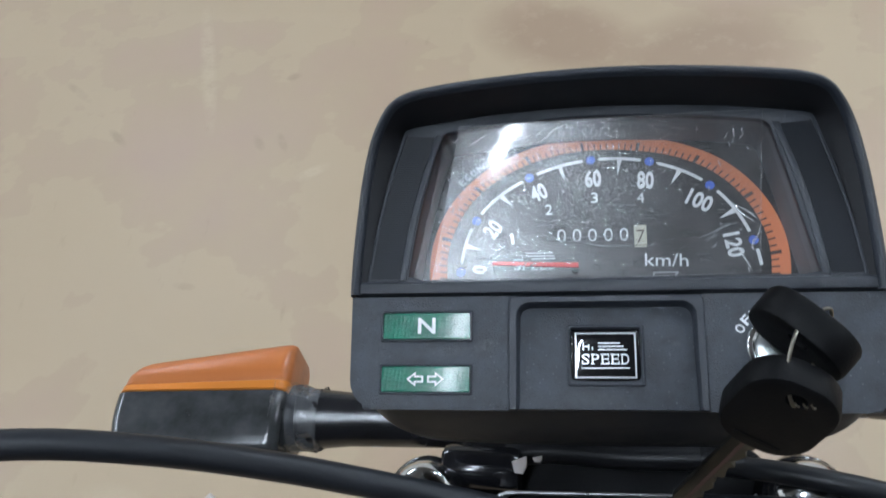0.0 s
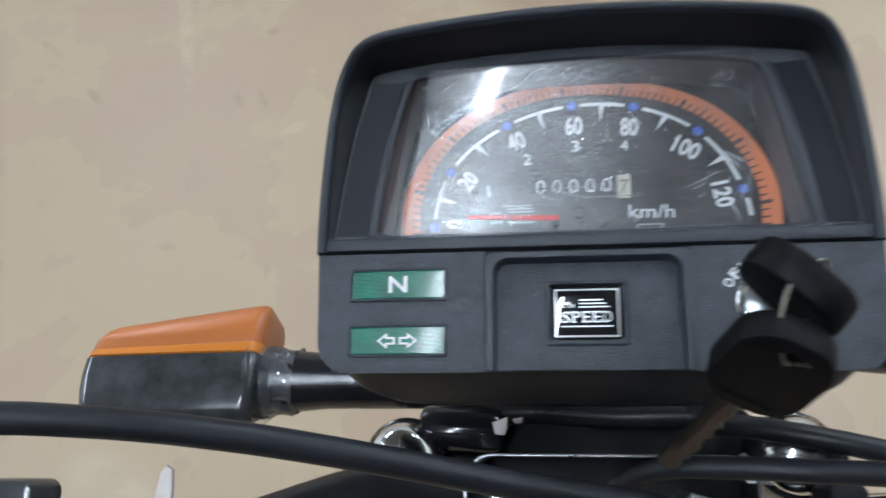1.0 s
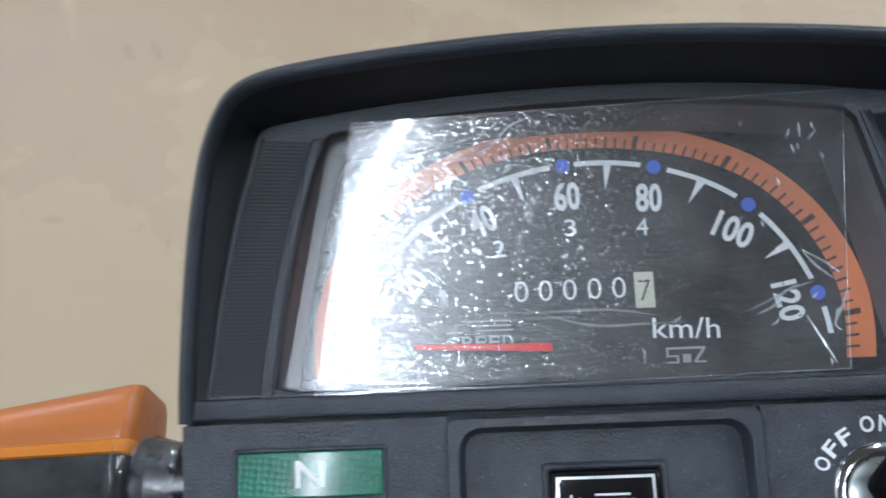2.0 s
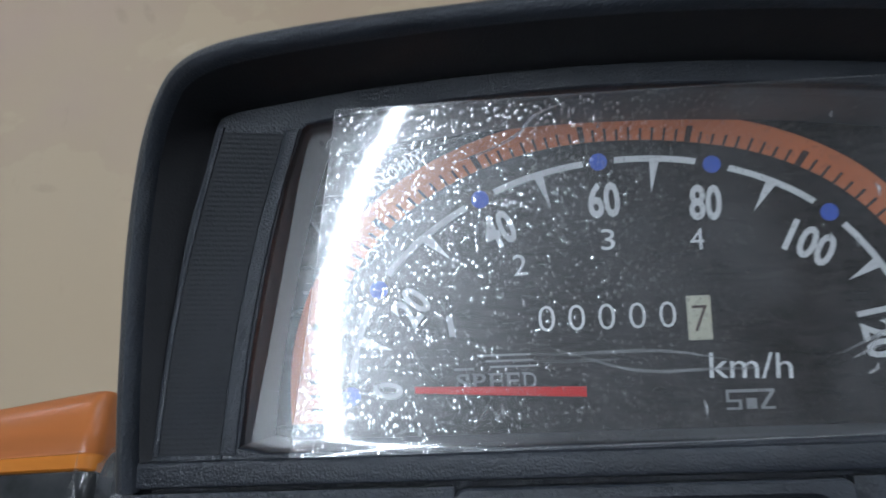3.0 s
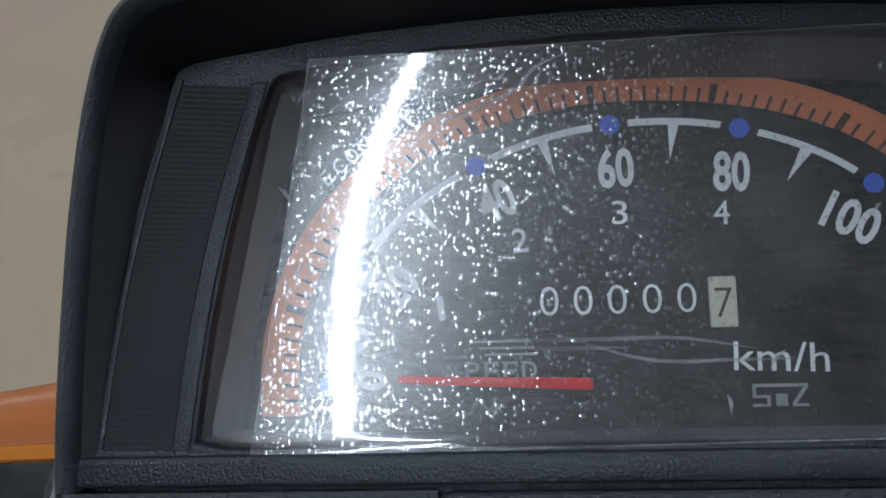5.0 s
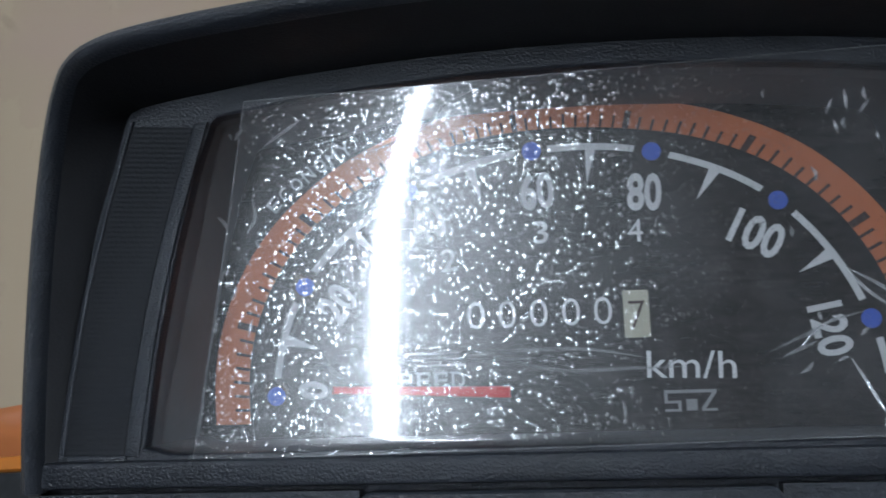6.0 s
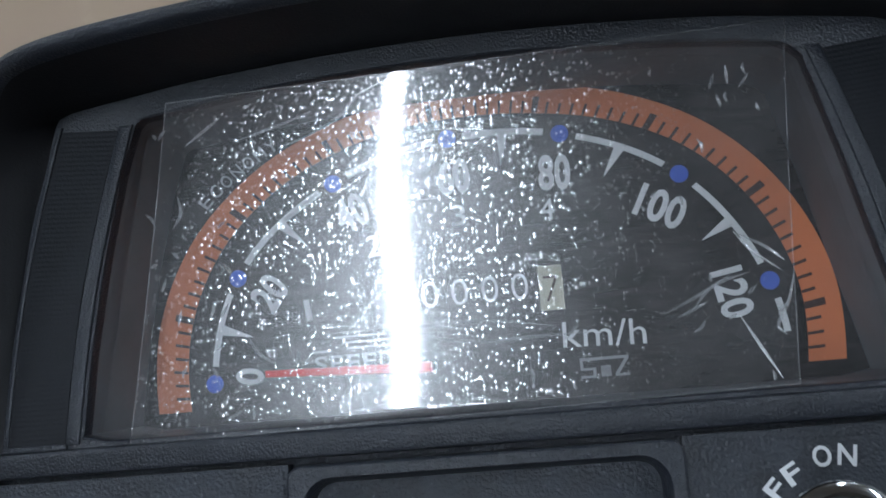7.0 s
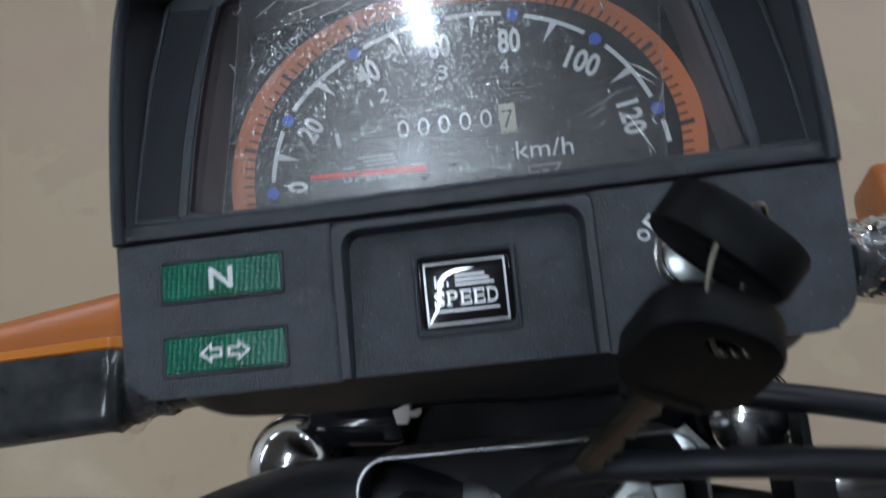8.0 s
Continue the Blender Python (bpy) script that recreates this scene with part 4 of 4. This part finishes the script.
# ignition switch
IGN = (48.8, -25.0)
o_ign, n_ign = pan(*IGN, 0.55), Vector((0, 0, 1))
switch = part("ignition_switch", lathe([(9.2, -0.4), (9.2, 0.5), (8.6, 1.3), (7.5, 1.6), (6.9, 1.2), (6.7, 0.3)], o_ign, n_ign, 40), CHROME, cluster, "round chrome ignition switch bezel")
part("switch_barrel", lathe([(6.6, -0.3), (6.6, 0.8), (6.1, 1.1), (0.5, 1.1)], o_ign, n_ign, 32), STEEL, switch, "plain steel lock barrel")


def ring_text(body, a0, step, r, w, h):
    bm = bmesh.new()
    for k, ch in enumerate(body):
        a = a0 - step * k
        letters(ch, IGN[0] + r * math.cos(radians(a)), IGN[1] + r * math.sin(radians(a)), w, h, a - 90, 0.56, pan, bold=0.02, deep=0.08, bm=bm)
    return bm


part("switch_text", ring_text("OFF", 152, 16, 11.7, 2.4, 2.9), WHITE, cluster, "white lettering OFF", smooth=False)
part("switch_text", ring_text("ON", 97, 16, 12.4, 2.6, 3.0), WHITE, cluster, "white lettering ON", smooth=False)

# ---------- keys ----------


def key_outline(w, l, r):
    return box_pts(-w / 2, 0, w / 2, l, r, 7)


def build_key(name, label, origin, axis, across, reach, wide, tall, th):
    """A key: axis runs from the head's foot to its top, across lies in the head's plane."""
    t = thing(name, label, "key", tuple(origin), "motorcycle keys")
    o, a = Vector(origin), Vector(axis).normalized()
    s = (Vector(across) - a * Vector(across).dot(a)).normalized()
    n = s.cross(a)

    def mp(x, y, h):
        return o + s * x + a * y + n * h

    out = key_outline(wide, tall, 10.5)
    hole = [(0.0 + 3.0 * math.cos(q), tall - 6.0 + 2.2 * math.sin(q)) for q in [2 * math.pi * k / len(out) for k in range(len(out))]]
    hole = hole[len(out) * 5 // 8 :] + hole[: len(out) * 5 // 8]
    bm = bmesh.new()
    loops = [[mp(x, y, h) for x, y in inset(out, d)] for d, h in ((1.6, -th), (0.5, -th + 0.5), (0, -th + 1.6), (0, th - 1.6), (0.5, th - 0.5), (1.6, th))]
    loops = [[mp(x, y, -th) for x, y in hole]] + loops + [[mp(x, y, th) for x, y in hole], [mp(x, y, -th) for x, y in hole]]
    rings(bm, loops, cap0=False, cap1=False)
    head = part("key_head", bm, KEY_PLASTIC, t, "thick rounded black plastic head")
    for sgn in (-1, 1):
        part("grip_ridge", prism(box_pts(-6.5, 4.0, 6.5, 5.0, 0.4), th * sgn - 0.1, th * sgn + 0.25, 0.0, mp), KEY_PLASTIC, head)
    teeth = [(-3.6, 0), (-3.6, -reach + 3), (-1.5, -reach), (1.2, -reach), (3.0, -reach + 3)]
    k, y = 0, -reach + 4.5
    while y < -6:
        teeth += [(3.0 - 0.9 * (k % 3), y), (3.4 - 0.9 * ((k + 1) % 2), y + 1.6)]
        y += 3.2
        k += 1
    teeth += [(3.6, -4), (3.6, 0)]
    blade = part("key_blade", prism(teeth, -1.0, 1.0, 0.2, mp), KEY_STEEL, t, "nickel blade with cut teeth")
    part("blade_groove", prism(box_pts(-0.7, -reach + 5, 0.5, -1, 0.2), 1.0, 1.06, 0, mp), TICK, blade)
    return t


n_up = Vector((0, 0, 1))
build_key("ignition_key", "black plastic headed key turned in the ignition switch", o_ign + n_up * 15.0 + Vector((0.2, -1.6, 0)), n_up, (0.73, -0.68, 0), 16.0, 28, 25, 4.7)
build_key("spare_key", "spare black headed key hanging from the key ring", (36.0, -51.7, 32.9), (21.4, 25, 50), (0.93, -0.36, -0.1), 43, 25.5, 30, 4.6)


def build_ring():
    """A closed wire loop through the holes of both heads."""
    loop = [(43.0, -46.2, 53.5), (41.4, -39, 56.5), (44, -29, 58.0), (49, -24, 53.0), (53.4, -22.0, 55.5), (54.5, -25.5, 50), (51, -34, 46), (47, -42, 49)]
    line = spline([Vector(p) for p in loop[-2:] + loop + loop[:3]], 120)
    return line[18:-10]


ring_pts = build_ring()
ring_thing = thing("key_ring", "small split steel ring joining two keys", "key ring", tuple(ring_pts[0]))
part("ring", tube(ring_pts, 0.5, 8), RING_STEEL, ring_thing)
# three small steel bits, added to make the glints at the spare key
for x in (0.0, 1.8, 3.6):
    part("ring_glint", tube(spline([(42.9 + x, -45.8 - 0.15 * x, 55.6 + 0.2 * x), (43.3 + x, -46.6 - 0.15 * x, 56.1 + 0.2 * x), (43.9 + x, -46.6 - 0.15 * x, 55.2 + 0.2 * x)], 8), 0.26, 8), RING_STEEL, ring_thing, "small steel bit added for a glint on the spare key")

# ---------- turn signals ----------
UPV, FWD = Vector((0, math.sin(radians(TILT_DIAL)), math.cos(radians(TILT_DIAL)))), Vector((0, math.cos(radians(TILT_DIAL)), -math.sin(radians(TILT_DIAL))))


def turn_signal(sx, dy):
    c = Vector((sx * 196.0, -21 + dy, -115)) - UPV * 20
    t = thing("turn_signal", "amber turn signal lamp in a black housing on a black stalk", "turn signal", tuple(c), "turn signals")

    def loop(f, kx, ku, lens=0.0):
        pts = []
        for x, y in box_pts(-47, -18, 41, 20, 6, 7):
            reach = f * (1.0 - lens * (0.30 * (x + 47) / 88 + 0.18 * max(0.0, (x - 20) / 25) ** 2))
            if f < 0:  # the back slopes in towards its foot
                reach *= 1.0 - 0.36 * max(0.0, (12 - y) / 30)
            pts.append(c + Vector(((-41 + (x + 41) * kx) * sx, 0, 0)) + UPV * (y * ku) + FWD * (reach - 0.02 * x))
        return pts

    bm = bmesh.new()
    rings(bm, [loop(*q) for q in ((-31.5, 0.70, 0.50), (-31, 0.80, 0.66), (-29.6, 0.885, 0.79), (-27, 0.94, 0.89), (-23, 0.97, 0.95), (-16, 0.99, 0.985), (-8, 1.0, 1.0), (-1.0, 1.0, 1.0), (-0.4, 0.985, 0.975))])
    part("housing", bm, HOUSING, t, "black plastic lamp housing")
    bm = bmesh.new()
    rings(bm, [loop(*q, 1.0) for q in ((0.0, 0.97, 0.95), (0.6, 0.995, 0.99), (5, 0.99, 0.98), (5.6, 0.97, 0.94))])
    part("lens_rim", bm, AMBER_RIM, t, "bright amber foot of the lens")
    bm = bmesh.new()
    rings(bm, [loop(*q, 1.0) for q in ((5.6, 0.965, 0.935), (6.6, 0.985, 0.955), (15, 0.975, 0.95), (22, 0.94, 0.90), (25.5, 0.90, 0.83), (27.5, 0.84, 0.74), (28.6, 0.55, 0.5))])
    part("lens", bm, AMBER, t, "darker ribbed amber lens")
    part("stalk", tube([(sx * 154, -33 + dy, -133), (sx * 120, -33 + dy, -134), (sx * 60, -33 + dy, -135), (sx * 36, -33 + dy, -135)], 13.5, 24, radii=[16.5, 13.2, 13.2, 13.2]), STALK, t, "black round stalk")
    wrap = bmesh.new()
    rows = []
    for k in range(27):
        u = k / 26
        row = []
        for q in [2 * math.pi * j / 54 for j in range(54)]:
            at = Vector((u * 3.0 + 9 * sx, 2.2 * math.cos(q + 0.8 * u), 2.2 * math.sin(q + 0.8 * u)))
            r = 15.2 + 7.5 * (1 - u) ** 3 + 2.4 * noise.noise(at) + 1.0 * noise.noise(at * 2.2)
            row.append(Vector((sx * (155 - 21 * u), -33 + dy, -133)) + (UPV * math.cos(q) + FWD * math.sin(q)) * r)
        rows.append(row)
    rings(wrap, rows, cap0=False, cap1=False)
    wr = part("plastic_wrap", wrap, WRAP, t, "crumpled clear plastic wrap round the joint", smooth=False)
    wr.visible_shadow = False
    part("grommet", lathe([(15, 0), (16.5, 2), (16.5, 6), (15, 9), (13.6, 12)], (sx * 153, -33 + dy, -133), (-sx, 0, 0), 24), RUBBER, t, "rubber grommet")
    return t


for sx, dy in ((-1, 0), (1, 16)):
    turn_signal(sx, dy)

# ---------- fork head, clamp and bar ----------
fork = thing("fork_head", "black fork head with chrome cap bolts", "fork", (0, -60, -120))
for sx in (-1, 1):
    x, low = (78.0, 0.0) if sx > 0 else (-73.0, 4.4)
    part("fork_tube", lathe([(17.5, -300), (17.5, -8), (16.5, -4), (14.5, -2.5)], (x, -65.5 - 0.01 * x - low, -80), (0, 0.05, 1), 32), GLOSS_BLACK, fork, "glossy black fork tube cover")
    part("cap_bolt", lathe([(14.8, -6), (14.8, 0), (14.0, 4), (11.8, 7.5), (7.5, 10), (0.5, 11)], (x, -65.5 - 0.01 * x - low, -80), (0, -0.1, 1), 36), CHROME, fork, "domed chrome cap bolt")
for sx in (-1, 1):
    x, low = (78.0, 0.0) if sx > 0 else (-73.0, 4.4)
    part("fork_slider", lathe([(14.0, -928), (18.5, -920), (19.5, -620), (15.0, -600), (15.0, -295)], (x, -65.5 - 0.01 * x - low, -80), (0, 0.05, 1), 28), STEEL, fork, "plain metal lower fork leg")
part("top_bridge", prism(box_pts(-70, -88, 70, -44, 18, 8), -112, -98, 3.0), MATT_BLACK, fork, "dull black top bridge")
part("headlamp_shell", lathe([(70, 0), (74, -12), (72, -40), (58, -68), (30, -84), (1, -88)][::-1], (0, 30, -150), (0, 0.94, -0.34), 40), GLOSS_BLACK, fork, "glossy black headlamp shell")

clamp = thing("handlebar_clamp", "handlebar clamp with thin chrome rim round a dark hollow", "clamp", (5, -80, -60))
co, ci = box_pts(-44.5, -118, 57, -66.5, 10, 7), box_pts(-43.3, -116.8, 55.8, -67.7, 9, 7)
# a sunk black sheet stands for the shaded hollow inside the rim
part("cover", prism(ci, -82, -74, 1.0), MATT_BLACK, clamp, "black sheet for the shade in the clamp's hollow")
part("rim", ring_plate(co, ci, -82, -47.0, 0.4), DULL_STEEL, clamp, "thin chrome rim")
for x, y, z in ((35.5, -86.0, -48), (-31.0, -86.0, -48)):
    if x > 0:
        part("plate", prism(box_pts(x - 4, y - 14, x + 15, y + 4, 1.0), -76, -52, 0.5), STEEL, clamp, "zinc plated bracket")
    part("nut", lathe([(7.2, -24), (7.2, 4.6), (6.4, 5.4), (4.0, 5.6)], (x, y, -52), (0, 0, 1), 6), STEEL, clamp, "plated hexagon nut")
    part("stud", lathe([(3.4, 0), (3.4, 8.4), (2.6, 9.4)], (x, y, -52), (0, 0, 1), 16), STEEL, clamp)
part("side_tab", prism([(53, -65.5), (48.9, -68.4), (53.1, -75.9), (62, -76.5)], -53, -51.4, 0.3), STEEL, clamp, "bent bright metal tab")
bar = thing("handlebar", "black painted tubular handlebar", "handlebar", (0, -100, -70))
part("bar", tube(spline([(-230, -130, 30), (-150, -105, -28), (-83, -82, -61), (-50, -79, -74), (0, -88, -86), (60, -98, -84), (130, -112, -50), (220, -135, 20)], 48), 11, 20), SATIN_BLACK, bar)
part("knurl", tube([(-18, -84.6, -82.2), (0, -88, -86), (22, -91.6, -86.6), (44, -95.2, -85.6)], 11.25, 24), STEEL, bar, "knurled middle of the bar under the clamp")
lever = thing("brake_lever", "polished brake lever beside the handlebar", "lever", (90, -90, -60))
part("lever", tube(spline([(86, -89, -62), (98, -87, -60), (115, -88, -58), (160, -96, -40), (220, -115, 0)], 30), 8.5, 18), CHROME, lever)
part("bracket", prism(box_pts(80, -104, 93, -76, 3), -76, -52, 2.0), MATT_BLACK, lever, "black lever bracket")
part("stay", prism(box_pts(87.2, -78, 90.0, -58, 1.0), -72, -60, 0.6), MATT_BLACK, lever, "thin black stay")
part("lamp_bracket", lathe([(6.0, -17), (8.6, -15.5), (9.4, -13), (9.4, 13), (8.6, 15.5), (6.0, 17)], (-50, -57, -88), (1, -0.05, 0), 32), GLOSS_BLACK, fork, "glossy black bracket tube")

# ---------- cables ----------


def cable(name, label, pts, radius, radii=None, n=50):
    t = thing(name, label, "cable", tuple(pts[0]), "control cables")
    line = spline(pts, n)
    part("sheath", tube(line, radius, 14, radii=[radii(k / (n - 1)) for k in range(n)] if radii else None), RUBBER, t)
    return t


def left_line(x):
    u = x / 100.0
    return (x, -79.1 - 16.9 * u + 6.3 * u * u + 6.1 * u**3, 10.7 - 50.1 * u - 3.4 * u * u - 0.45 * u**3)


cable("clutch_cable", "thick black rubber sheathed control cable crossing before the dial", [left_line(x) for x in (-270, -230, -190, -150, -120, -90, -60, -30, -10, 10)] + [(20, -84, 2)], 4.0,
      lambda s: 4.0 + 1.4 * max(0.0, (s - 0.72) / 0.28) ** 1.3)
cable("throttle_cable", "black rubber sheathed control cable", [(2, -82, -34), (18, -71.5, -10), (40, -70.3, 0), (62, -71, 8), (78, -71.5, 20), (110, -74, 44), (160, -80, 70)], 3.4)
cable("brake_cable", "black rubber sheathed control cable", [(40, -54, -80), (62, -57, -66), (86, -61.5, -60), (112, -67.5, -58), (170, -82, -50), (240, -110, -20)], 4.2)

# ---------- small things round the bar ----------
perch = thing("lever_bracket", "dark grey lever bracket on the handlebar", "bracket", (-150, -90, 46))
part("block", prism(box_pts(-158, -102, -140, -74, 3.5), 46, 59, 1.5), HOUSING, perch, "rounded dark block")
part("cap", prism(box_pts(-154, -102, -144, -84, 2.0), 59, 62, 1.0), SATIN_BLACK, perch, "black cap")
tie = thing("cable_tie", "pale plastic cable tie with a long pointed tail", "cable tie", (-114, -90, 35))
part("tail", prism([(-120, -105), (-113, -105), (-110.2, -77), (-110.6, -71.5), (-112.2, -70.4), (-113.8, -72)], 42.8, 44.2, 0.4), PALE_PLASTIC, tie)
loom = thing("wire_connector", "pale plastic wiring connectors behind the clamp", "connector", (0, -50, -97))
for x, y, w, h, low in ((-33.8, -55.9, 6.0, 7.0, -10), (-25.1, -54.9, 3.6, 2.4, -40), (38.0, -51.2, 7.0, 4.0, 45)):
    part("plug", prism([(x - w * 0.5, y + h * 0.2), (x - w * 0.3, y - h * 0.45), (x + w * 0.25, y - h * 0.5), (x + w * 0.5, y - h * 0.1), (x + w * 0.5, y + h * 0.5)], -92 - low, -87.5 - low, 0.5), PALE_PLASTIC, loom, "pale grey plug")
part("boot", tube(spline([(-40, -51, -94), (-20, -49, -95), (10, -51, -96), (40, -51, -94)], 20), 5.5, 12), SATIN_BLACK, loom, "black wiring boot")
